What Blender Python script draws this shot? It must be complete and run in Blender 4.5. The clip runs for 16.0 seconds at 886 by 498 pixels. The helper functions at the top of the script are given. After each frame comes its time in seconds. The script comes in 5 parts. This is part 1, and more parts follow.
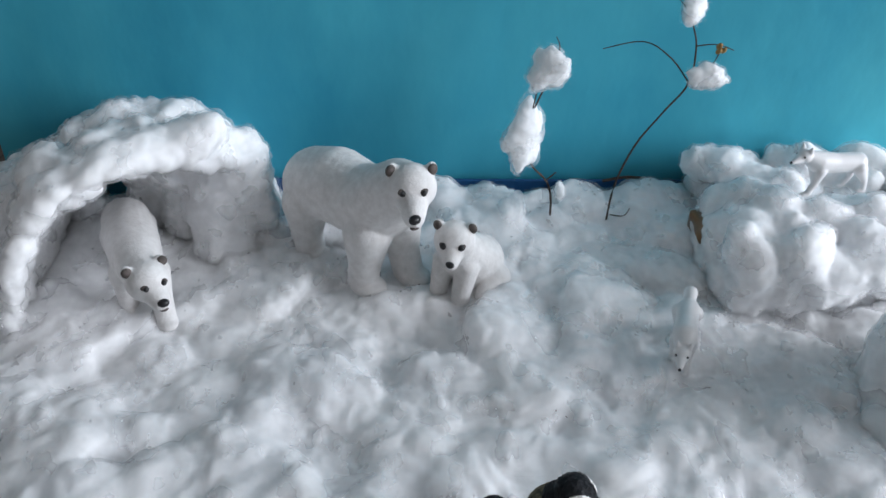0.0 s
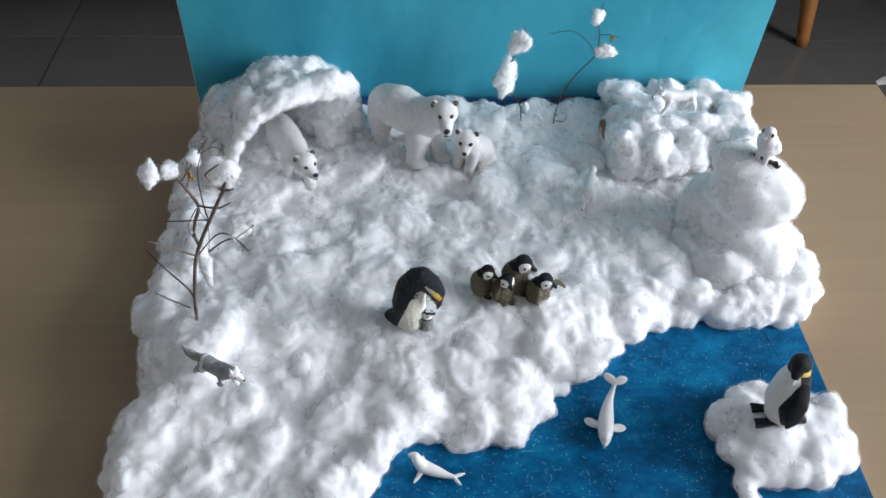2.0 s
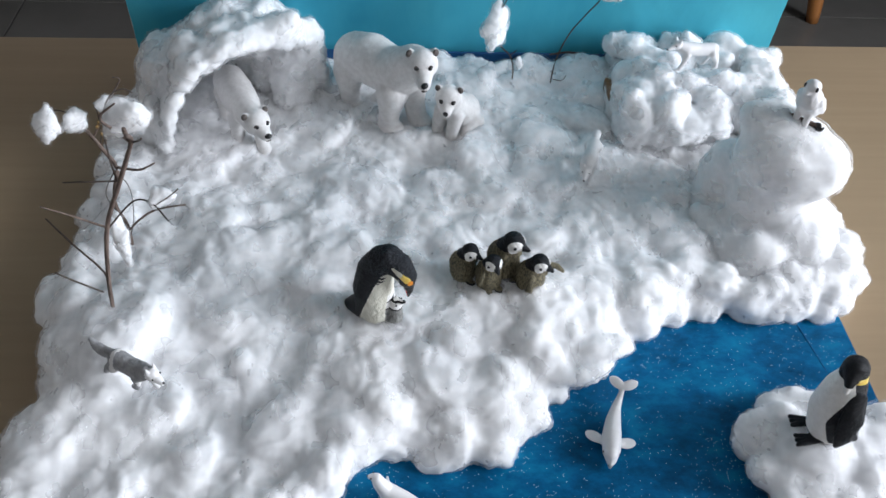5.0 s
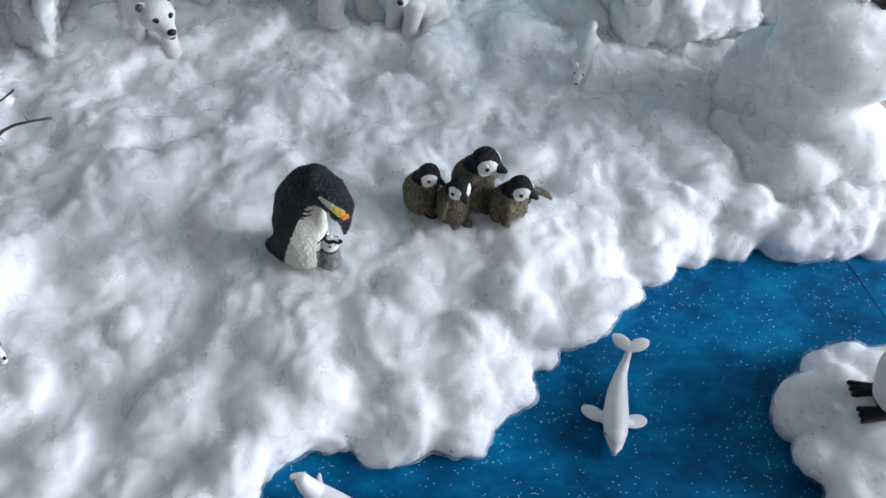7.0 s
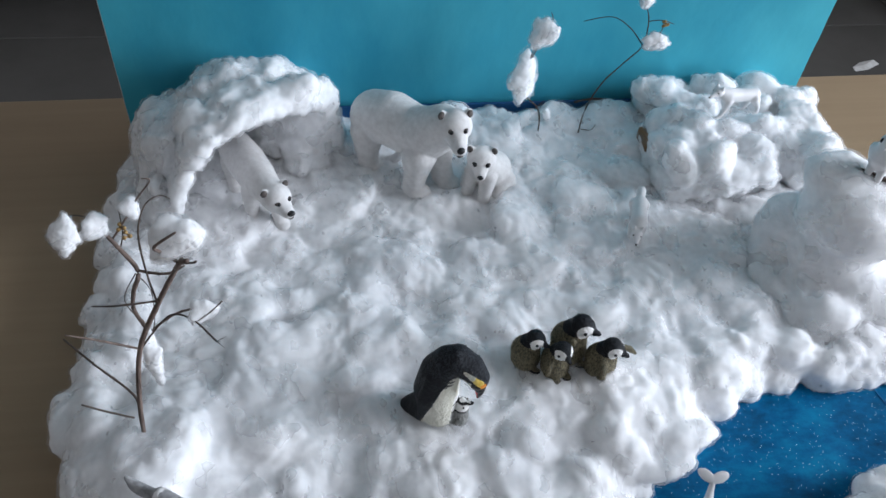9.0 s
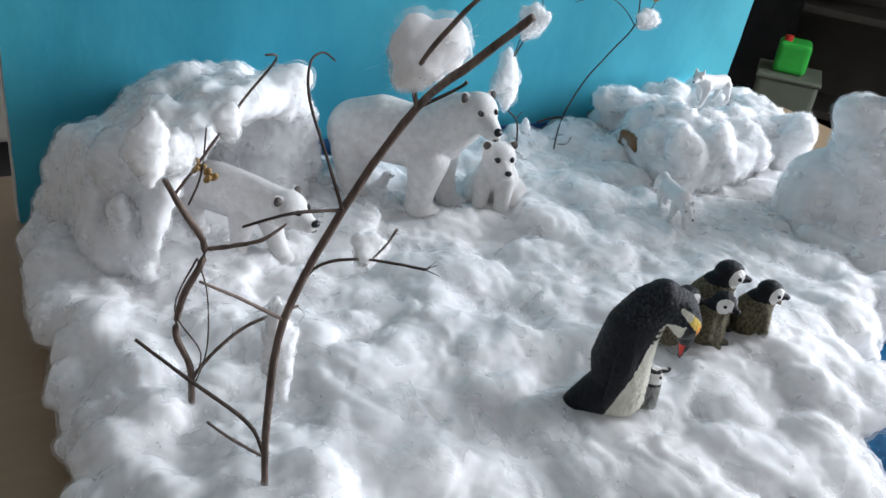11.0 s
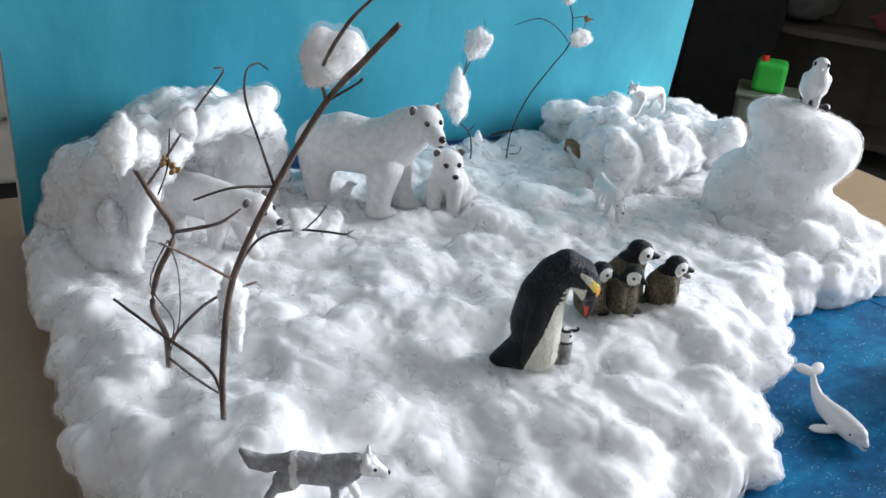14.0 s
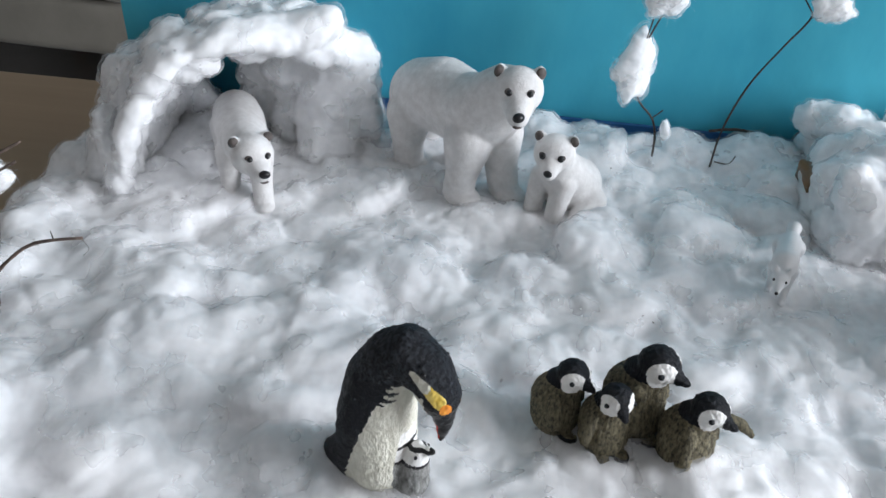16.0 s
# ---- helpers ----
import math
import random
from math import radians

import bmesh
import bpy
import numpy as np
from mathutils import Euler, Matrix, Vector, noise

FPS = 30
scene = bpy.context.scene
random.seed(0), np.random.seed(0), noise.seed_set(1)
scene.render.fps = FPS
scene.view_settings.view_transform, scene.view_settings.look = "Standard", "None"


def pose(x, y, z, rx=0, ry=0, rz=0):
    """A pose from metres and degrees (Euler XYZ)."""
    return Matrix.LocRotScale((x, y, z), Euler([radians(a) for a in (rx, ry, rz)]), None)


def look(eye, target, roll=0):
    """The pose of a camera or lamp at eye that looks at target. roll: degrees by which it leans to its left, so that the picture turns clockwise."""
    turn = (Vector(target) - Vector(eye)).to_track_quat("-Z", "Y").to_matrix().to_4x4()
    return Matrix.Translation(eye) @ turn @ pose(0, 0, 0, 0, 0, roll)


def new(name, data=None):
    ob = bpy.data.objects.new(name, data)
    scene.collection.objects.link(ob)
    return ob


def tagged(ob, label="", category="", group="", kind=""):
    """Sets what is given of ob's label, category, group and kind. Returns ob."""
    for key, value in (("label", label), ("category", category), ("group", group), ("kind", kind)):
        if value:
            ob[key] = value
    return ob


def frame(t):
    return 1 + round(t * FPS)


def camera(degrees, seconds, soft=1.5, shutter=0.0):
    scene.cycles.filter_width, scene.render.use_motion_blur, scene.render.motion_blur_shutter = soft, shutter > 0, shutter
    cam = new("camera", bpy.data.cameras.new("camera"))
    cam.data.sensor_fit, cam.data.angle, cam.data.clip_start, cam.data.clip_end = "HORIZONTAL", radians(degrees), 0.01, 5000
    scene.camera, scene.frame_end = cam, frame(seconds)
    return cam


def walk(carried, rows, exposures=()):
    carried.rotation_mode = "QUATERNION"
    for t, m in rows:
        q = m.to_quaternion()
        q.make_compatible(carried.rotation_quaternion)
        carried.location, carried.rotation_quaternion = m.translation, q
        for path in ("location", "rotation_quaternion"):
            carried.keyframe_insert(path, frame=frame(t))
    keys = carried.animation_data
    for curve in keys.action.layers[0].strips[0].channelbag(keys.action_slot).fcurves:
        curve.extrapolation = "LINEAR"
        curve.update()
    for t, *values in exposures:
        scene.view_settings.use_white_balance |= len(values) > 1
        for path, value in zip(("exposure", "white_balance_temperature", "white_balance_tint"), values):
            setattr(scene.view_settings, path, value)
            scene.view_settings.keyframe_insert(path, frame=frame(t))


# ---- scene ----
cam = camera(53.9, 16.0)
METRES, EYE, TILT, LEAN, TURN = 2.4, 0.408, -34.65, -1.2, -1.6
ROWS = [
    (0.0, 0.0, 0.0, 0.0, 0.0, 0.0, -0.0),
    (0.5, -0.0029, -0.0307, 0.0377, -0.46, -10.52, 0.57),
    (1.0, 0.0043, -0.0729, 0.0309, -0.39, -13.27, -0.12),
    (1.5, -0.0026, -0.157, 0.0374, -0.39, -10.86, -0.45),
    (2.0, -0.0152, -0.2012, 0.0257, -0.84, -10.17, -0.14),
    (2.5, -0.0236, -0.234, 0.0227, -2.89, -8.49, 0.15),
    (3.0, -0.0196, -0.2406, 0.034, -4.13, -3.68, 0.49),
    (3.5, -0.0203, -0.249, 0.0417, -4.52, -1.97, -0.03),
    (4.0, -0.0196, -0.1848, 0.02, -3.61, -6.39, -0.44),
    (4.5, -0.0123, -0.1521, 0.0143, -2.55, -9.21, -0.3),
    (5.0, -0.0077, -0.1379, 0.0094, -1.28, -10.91, -0.81),
    (5.2, -0.005, -0.1328, 0.0073, -0.47, -11.93, -1.5),
    (7.3, 0.0042, -0.0509, -0.0087, -2.42, -14.92, -0.03),
    (7.5, 0.0028, -0.0429, -0.0082, -2.55, -13.96, -0.08),
    (8.0, -0.0049, -0.0711, 0.0057, -2.47, -11.03, -0.46),
    (8.5, -0.0081, -0.1047, 0.0134, -2.71, -10.34, -0.7),
    (9.0, -0.0449, -0.1016, 0.031, -5.65, -10.59, 1.41),
    (9.2, -0.0729, -0.0919, 0.0354, -7.74, -11.77, 3.21),
    (11.3, -0.1458, -0.0114, -0.039, -26.67, 3.36, 10.53),
    (11.5, -0.1468, -0.0121, -0.0392, -27.2, 3.58, 11.06),
    (12.0, -0.1537, -0.0191, -0.0438, -28.44, 4.58, 11.44),
    (12.5, -0.1592, -0.0313, -0.049, -28.58, 5.29, 11.55),
    (13.0, -0.1586, -0.0365, -0.0505, -28.15, 5.21, 11.88),
    (13.5, -0.1524, -0.0435, -0.0515, -27.15, 4.84, 12.59),
    (14.0, -0.1444, -0.0524, -0.0539, -24.51, 4.48, 11.65),
    (14.5, -0.1186, -0.054, -0.0529, -19.16, 4.17, 8.28),
    (15.0, -0.0944, -0.0561, -0.0557, -10.84, 4.18, 3.73),
    (15.5, -0.0391, -0.0532, -0.0564, -0.86, 4.64, -1.69),
    (16.0, -0.0011, 0.0012, -0.0356, 5.31, 2.14, -6.53),
]
walk(cam, [(t, pose(0, 0, EYE, TILT, LEAN, TURN) @ pose(METRES * x, METRES * y, METRES * z, 90 + pitch, roll, yaw)) for t, x, y, z, yaw, pitch, roll in ROWS],
     [(0.0, -0.40, 6400, 10), (0.5, -0.26, 6350, 10), (1.0, -0.24, 6300, 10), (1.5, -0.28, 6400, 10), (2.5, -0.12, 6450, 10), (3.5, 0.08, 6800, 10), (5.0, -0.20, 6400, 10), (7.5, -0.34, 6150, 10), (9.0, -0.32, 6200, 10), (11.3, 0.04, 6500, 10),
      (13.0, 0.11, 6500, 10), (14.5, 0.08, 6550, 10), (16.0, -0.18, 6500, 10)])

# ---- light ----
world = bpy.data.worlds.new("sky")
scene.world = world
world.use_nodes = True
sky = world.node_tree.nodes.new("ShaderNodeTexSky")
sky.sky_type, sky.sun_disc = "NISHITA", False
sky.sun_elevation, sky.sun_rotation = radians(35), radians(80)
world.node_tree.links.new(sky.outputs[0], world.node_tree.nodes["Background"].inputs[0])
world.node_tree.nodes["Background"].inputs[1].default_value = 0.1

WIN = (-1.1, 0.6, 0.05, 1.75)     # window opening in the right wall: y0, y1, z0, z1
day = bpy.data.lights.new("daylight", "AREA")
day.shape, day.size, day.size_y, day.energy, day.color = "RECTANGLE", 1.66, 1.66, 166.0, (0.885, 0.925, 1.0)
lamp = new("daylight", day)
lamp.matrix_world = look((2.88, -0.25, 0.9), (0.0, 0.25, 0.05))


# ---- materials ----
def nodes_of(name):
    m = bpy.data.materials.new(name)
    m.use_nodes = True
    t = m.node_tree
    return m, t, t.nodes["Principled BSDF"]


def link(t, a, b):
    t.links.new(a, b)


def noise_node(t, scale, detail=4.0, rough=0.55, stretch=(1, 1, 1), coord="Object"):
    tc, mp, n = (t.nodes.new("ShaderNode" + k) for k in ("TexCoord", "Mapping", "TexNoise"))
    mp.inputs["Scale"].default_value = stretch
    link(t, tc.outputs[coord], mp.inputs[0])
    link(t, mp.outputs[0], n.inputs["Vector"])
    n.inputs["Scale"].default_value, n.inputs["Detail"].default_value, n.inputs["Roughness"].default_value = scale, detail, rough
    return n.outputs["Fac"]


def ramp(t, fac, *stops):
    r = t.nodes.new("ShaderNodeValToRGB")
    while len(r.color_ramp.elements) < len(stops):
        r.color_ramp.elements.new(0.5)
    for e, (p, c) in zip(r.color_ramp.elements, stops):
        e.position, e.color = p, (*c, 1)
    link(t, fac, r.inputs[0])
    return r.outputs[0]


def bump(t, b, fac, strength, distance):
    n = t.nodes.new("ShaderNodeBump")
    n.inputs["Strength"].default_value, n.inputs["Distance"].default_value = strength, distance
    link(t, fac, n.inputs["Height"])
    link(t, n.outputs[0], b.inputs["Normal"])


def plain(name, dark, light, scale=40.0, rough=0.6, relief=0.2, depth=0.001, metal=0.0, stretch=(1, 1, 1), sheen=0.0, spec=0.4):
    """A surface with two tones of grain and a fine relief."""
    m, t, b = nodes_of(name)
    fac = noise_node(t, scale, 6, 0.6, stretch)
    link(t, ramp(t, fac, (0.3, dark), (0.7, light)), b.inputs["Base Color"])
    b.inputs["Roughness"].default_value, b.inputs["Metallic"].default_value = rough, metal
    b.inputs["Sheen Weight"].default_value, b.inputs["Specular IOR Level"].default_value = sheen, spec
    if relief:
        bump(t, b, noise_node(t, scale * 4, 4, 0.6, stretch), relief, depth)
    return m


def cotton_material():
    m, t, b = nodes_of("cotton wool")
    broad = noise_node(t, 14, 3, 0.5)
    link(t, ramp(t, broad, (0.3, (0.85, 0.855, 0.87)), (0.7, (0.90, 0.90, 0.90))), b.inputs["Base Color"])
    b.inputs["Roughness"].default_value = 1.0
    b.inputs["Specular IOR Level"].default_value = 0.03
    b.inputs["Sheen Weight"].default_value = 0.12
    b.inputs["Subsurface Weight"].default_value = 0.9
    b.inputs["Subsurface Radius"].default_value = (1, 1, 1)
    b.inputs["Subsurface Scale"].default_value = 0.016
    # drawn-out strands: two stretched, bent noises
    tc = t.nodes.new("ShaderNodeTexCoord")
    fac = []
    for scale, bend, way in ((55, 1.2, (1.0, 0.35, 0.8)), (170, 1.8, (0.3, 1.0, 0.8))):
        mp, n = t.nodes.new("ShaderNodeMapping"), t.nodes.new("ShaderNodeTexNoise")
        mp.inputs["Scale"].default_value = way
        n.inputs["Scale"].default_value, n.inputs["Detail"].default_value = scale, 4
        n.inputs["Roughness"].default_value, n.inputs["Distortion"].default_value = 0.5, bend
        link(t, tc.outputs["Object"], mp.inputs[0])
        link(t, mp.outputs[0], n.inputs["Vector"])
        fac.append(n.outputs["Fac"])
    both = t.nodes.new("ShaderNodeMath")
    both.operation, both.inputs[2].default_value = "MULTIPLY_ADD", 0.0
    both.inputs[1].default_value = 0.35
    link(t, fac[1], both.inputs[0])
    link(t, fac[0], both.inputs[2])
    bump(t, b, both.outputs[0], 0.36, 0.003)
    return m


def haze_material(thin, low):
    """Teased outer fibres of the cotton: soft patches and gaps, lit from both sides; thin 0 gives whole fibres."""
    m = bpy.data.materials.new("teased cotton")
    m.use_nodes = True
    t = m.node_tree
    t.nodes.clear()
    out, mix, gap, two, dif, tra = (t.nodes.new("ShaderNode" + k) for k in ("OutputMaterial", "MixShader", "BsdfTransparent", "MixShader", "BsdfDiffuse", "BsdfTranslucent"))
    dif.inputs[0].default_value = tra.inputs[0].default_value = (0.93, 0.93, 0.94, 1)
    two.inputs[0].default_value = 0.45
    link(t, dif.outputs[0], two.inputs[1])
    link(t, tra.outputs[0], two.inputs[2])
    if not thin:
        link(t, two.outputs[0], out.inputs[0])
        return m
    spread = t.nodes.new("ShaderNodeMapRange")
    link(t, noise_node(t, 55, 3, 0.5, (1, 0.7, 1)), spread.inputs[0])
    spread.inputs[1].default_value, spread.inputs[2].default_value = low, low + 0.34
    spread.inputs[3].default_value, spread.inputs[4].default_value = 0.0, thin
    link(t, spread.outputs[0], mix.inputs[0])
    link(t, gap.outputs[0], mix.inputs[1])
    link(t, two.outputs[0], mix.inputs[2])
    link(t, mix.outputs[0], out.inputs[0])
    return m


def paper_material():
    m, t, b = nodes_of("sky blue painted paper")
    broad = noise_node(t, 5, 5, 0.6, (1, 1, 0.6))
    link(t, ramp(t, broad, (0.28, (0.028, 0.29, 0.43)), (0.72, (0.090, 0.50, 0.61))), b.inputs["Base Color"])
    b.inputs["Roughness"].default_value, b.inputs["Specular IOR Level"].default_value = 0.65, 0.2
    bump(t, b, noise_node(t, 9, 5, 0.55, (1, 1, 0.6)), 0.45, 0.006)
    return m


def water_material():
    m, t, b = nodes_of("glittered blue paint")
    broad = noise_node(t, 20, 9, 0.72, (1, 1.6, 1))
    paint = ramp(t, broad, (0.32, (0.0002, 0.045, 0.115)), (0.5, (0.0006, 0.108, 0.255)), (0.72, (0.004, 0.225, 0.43)))
    v, tc = t.nodes.new("ShaderNodeTexVoronoi"), t.nodes.new("ShaderNodeTexCoord")
    v.inputs["Scale"].default_value = 620
    link(t, tc.outputs["Object"], v.inputs["Vector"])
    dot = t.nodes.new("ShaderNodeMath")
    dot.operation, dot.inputs[1].default_value = "LESS_THAN", 0.20
    link(t, v.outputs["Distance"], dot.inputs[0])
    pick, split = t.nodes.new("ShaderNodeMath"), t.nodes.new("ShaderNodeSeparateColor")
    pick.operation = "GREATER_THAN"
    link(t, v.outputs["Color"], split.inputs[0])
    spread = t.nodes.new("ShaderNodeMapRange")
    link(t, noise_node(t, 26, 3, 0.6), spread.inputs[0])
    spread.inputs[1].default_value, spread.inputs[2].default_value = 0.35, 0.65
    spread.inputs[3].default_value, spread.inputs[4].default_value = 0.97, 0.68
    link(t, split.outputs[0], pick.inputs[0])
    link(t, spread.outputs[0], pick.inputs[1])
    both = t.nodes.new("ShaderNodeMath")
    both.operation = "MULTIPLY"
    link(t, dot.outputs[0], both.inputs[0])
    link(t, pick.outputs[0], both.inputs[1])
    mix = t.nodes.new("ShaderNodeMix")
    mix.data_type = "RGBA"
    link(t, both.outputs[0], mix.inputs[0])
    link(t, paint, mix.inputs[6])
    mix.inputs[7].default_value = (0.62, 0.88, 0.97, 1)
    link(t, mix.outputs[2], b.inputs["Base Color"])
    b.inputs["Roughness"].default_value, b.inputs["Specular IOR Level"].default_value = 0.55, 0.12
    bump(t, b, noise_node(t, 60, 5, 0.6), 0.3, 0.002)
    return m


COTTON, PAPER, WATER = cotton_material(), paper_material(), water_material()
HAZE = [haze_material(0.42, 0.36)]
FIBRE = haze_material(0.0, 0.0)
CARD = plain("grey card", (0.45, 0.42, 0.38), (0.58, 0.55, 0.50), 60, 0.8)
WHITE_EDGE = plain("bare white card edge", (0.62, 0.60, 0.57), (0.8, 0.79, 0.77), 80, 0.8)
BROWN_CARD = plain("brown cardboard", (0.14, 0.075, 0.035), (0.24, 0.14, 0.07), 60, 0.85)
TABLE = plain("pale oak laminate", (0.33, 0.243, 0.152), (0.365, 0.27, 0.17), 9, 0.42, 0.08, 0.0006, stretch=(0.35, 9, 1))
BARK = plain("grey brown bark", (0.07, 0.05, 0.042), (0.24, 0.175, 0.145), 180, 0.8, 0.8, 0.0012, stretch=(1, 1, 0.25))
TWIG = plain("dark twig bark", (0.03, 0.022, 0.018), (0.10, 0.07, 0.055), 240, 0.8, 0.8, 0.001)
SEED = plain("dry seed husk", (0.25, 0.15, 0.05), (0.45, 0.30, 0.12), 300, 0.7)
BEAR = plain("matt ivory white plastic fur", (0.66, 0.64, 0.625), (0.82, 0.805, 0.795), 170, 0.7, 0.5, 0.0010, spec=0.25)
GREYFUR = plain("grey airbrushed fur", (0.22, 0.22, 0.225), (0.42, 0.42, 0.425), 220, 0.7, 0.5, 0.0008, spec=0.25)
EARIN = plain("grey brown ear paint", (0.05, 0.042, 0.038), (0.14, 0.118, 0.108), 300, 0.7)
BLACK = plain("black paint", (0.008, 0.008, 0.009), (0.02, 0.02, 0.022), 200, 0.35, 0.2, 0.0005)
PBLACK = plain("blue black feather paint", (0.003, 0.004, 0.006), (0.014, 0.016, 0.021), 420, 0.45, 0.9, 0.0012, stretch=(1, 1, 0.5), spec=0.25)
PGREY = plain("grey flecked feather paint", (0.004, 0.005, 0.008), (0.060, 0.068, 0.082), 600, 0.5, 1.0, 0.0018, stretch=(1, 1, 0.6), spec=0.25)
PWHITE = plain("cream belly paint", (0.60, 0.58, 0.48), (0.80, 0.78, 0.68), 260, 0.55, 0.8, 0.001, stretch=(1, 1, 0.5))
DOWN = plain("olive brown down", (0.010, 0.007, 0.004), (0.46, 0.40, 0.25), 700, 0.6, 1.0, 0.003, stretch=(1, 1, 0.45))
GREYDOWN = plain("grey down", (0.07, 0.07, 0.065), (0.42, 0.42, 0.40), 420, 0.6, 0.9, 0.001, stretch=(1, 1, 0.45))
FACEWHITE = plain("white face and highlight paint", (0.75, 0.74, 0.71), (0.86, 0.85, 0.83), 200, 0.45, 0.1, 0.0004)
YELLOW = plain("yellow paint", (0.75, 0.50, 0.06), (0.88, 0.70, 0.22), 220, 0.4, 0.1, 0.0004)
ORANGE = plain("orange paint", (0.80, 0.22, 0.02), (0.90, 0.36, 0.04), 220, 0.4, 0.1, 0.0004)
RED = plain("red paint", (0.5, 0.02, 0.015), (0.7, 0.05, 0.03), 220, 0.4, 0.1, 0.0004)
TOYWHITE = plain("smooth white plastic", (0.78, 0.77, 0.77), (0.85, 0.84, 0.84), 60, 0.35, 0.1, 0.0004)
TILE = plain("grey glazed floor tile", (0.105, 0.100, 0.092), (0.14, 0.132, 0.123), 3, 0.22, 0.05, 0.001)
JOINT = plain("dark tile joint", (0.05, 0.048, 0.045), (0.08, 0.076, 0.07), 30, 0.9)
SOFA = plain("beige grey sofa fabric", (0.20, 0.186, 0.155), (0.25, 0.233, 0.197), 7, 0.9, 0.5, 0.002, sheen=0.2)
SOFALEG = plain("orange brown turned wood", (0.28, 0.105, 0.028), (0.40, 0.17, 0.05), 12, 0.35, 0.1, 0.0005, stretch=(6, 6, 0.6))
WALL = plain("warm white wall paint", (0.47, 0.465, 0.455), (0.53, 0.525, 0.515), 4, 0.85, 0.1, 0.001)
DARKCURTAIN = plain("charcoal curtain cloth", (0.03, 0.031, 0.032), (0.05, 0.051, 0.052), 12, 0.9, 0.3, 0.001)
PALECURTAIN = plain("off white curtain cloth", (0.16, 0.143, 0.122), (0.21, 0.19, 0.165), 12, 0.9, 0.3, 0.001)
JETBLACK = plain("matt black cloth", (0.012, 0.012, 0.013), (0.024, 0.024, 0.025), 20, 0.9)
GREEN = plain("bright green plastic", (0.03, 0.42, 0.05), (0.05, 0.55, 0.08), 10, 0.35, 0.05)
CRATE = plain("milky pale plastic", (0.13, 0.15, 0.11), (0.18, 0.20, 0.155), 10, 0.4, 0.05)
DIM = plain("dark brown wood", (0.09, 0.08, 0.068), (0.14, 0.125, 0.108), 8, 0.6, 0.1)
MUTERED = plain("faded red cloth", (0.20, 0.055, 0.05), (0.28, 0.09, 0.08), 15, 0.9)
MUTEGREY = plain("faded grey cloth", (0.11, 0.105, 0.10), (0.17, 0.16, 0.155), 15, 0.9)
TEALGLASS = plain("teal glass", (0.05, 0.16, 0.17), (0.09, 0.22, 0.23), 15, 0.15)
# dark blue for the sea paper's folds and the painted gap shadow
FOLD_GAP = plain("dark fold and gap shade", (0.002, 0.05, 0.15), (0.004, 0.08, 0.22), 60, 0.7)


# ---- mesh tools ----
def from_lists(name, verts, faces, mats, smooth=True, index=None):
    me = bpy.data.meshes.new(name)
    me.from_pydata(verts, [], faces)
    for m in mats:
        me.materials.append(m)
    if index is not None:
        me.polygons.foreach_set("material_index", index)
    me.polygons.foreach_set("use_smooth", [smooth] * len(me.polygons))
    me.update()
    return me


def mesh_of(bm, name, mats, smooth=False):
    me = bpy.data.meshes.new(name)
    bm.to_mesh(me)
    bm.free()
    for m in mats:
        me.materials.append(m)
    me.polygons.foreach_set("use_smooth", [smooth] * len(me.polygons))
    return me


def part(name, me, parent=None, label="", m=None):
    ob = new(name, me)
    if parent is not None:
        ob.parent = parent
    if m is not None:
        ob.matrix_basis = m
    if label:
        ob["label"] = label
    return ob


def thing(name, m, label, category, group="", kind="", me=None):
    ob = new(name, me)
    ob.matrix_basis = m
    return tagged(ob, label, category, group, kind)


def box(bm, x0, x1, y0, y1, z0, z1, bevel=0.0, index=0):
    made = bmesh.ops.create_cube(bm, size=1.0, matrix=Matrix.LocRotScale(((x0 + x1) / 2, (y0 + y1) / 2, (z0 + z1) / 2), None, (x1 - x0, y1 - y0, z1 - z0)))
    faces = {f for v in made["verts"] for f in v.link_faces}
    for f in faces:
        f.material_index = index
    if bevel:
        bmesh.ops.bevel(bm, geom=list({e for f in faces for e in f.edges}), offset=bevel, segments=3, affect="EDGES", profile=0.5)


def box_mesh(name, mat, *dims, bevel=0.0, smooth=False):
    bm = bmesh.new()
    box(bm, *dims, bevel=bevel)
    return mesh_of(bm, name, [mat], smooth)


_ico = bmesh.new()
bmesh.ops.create_icosphere(_ico, subdivisions=3, radius=1.0)
ICO_V = np.array([v.co[:] for v in _ico.verts])
ICO_F = np.array([[v.index for v in f.verts] for f in _ico.faces])
_ico.free()


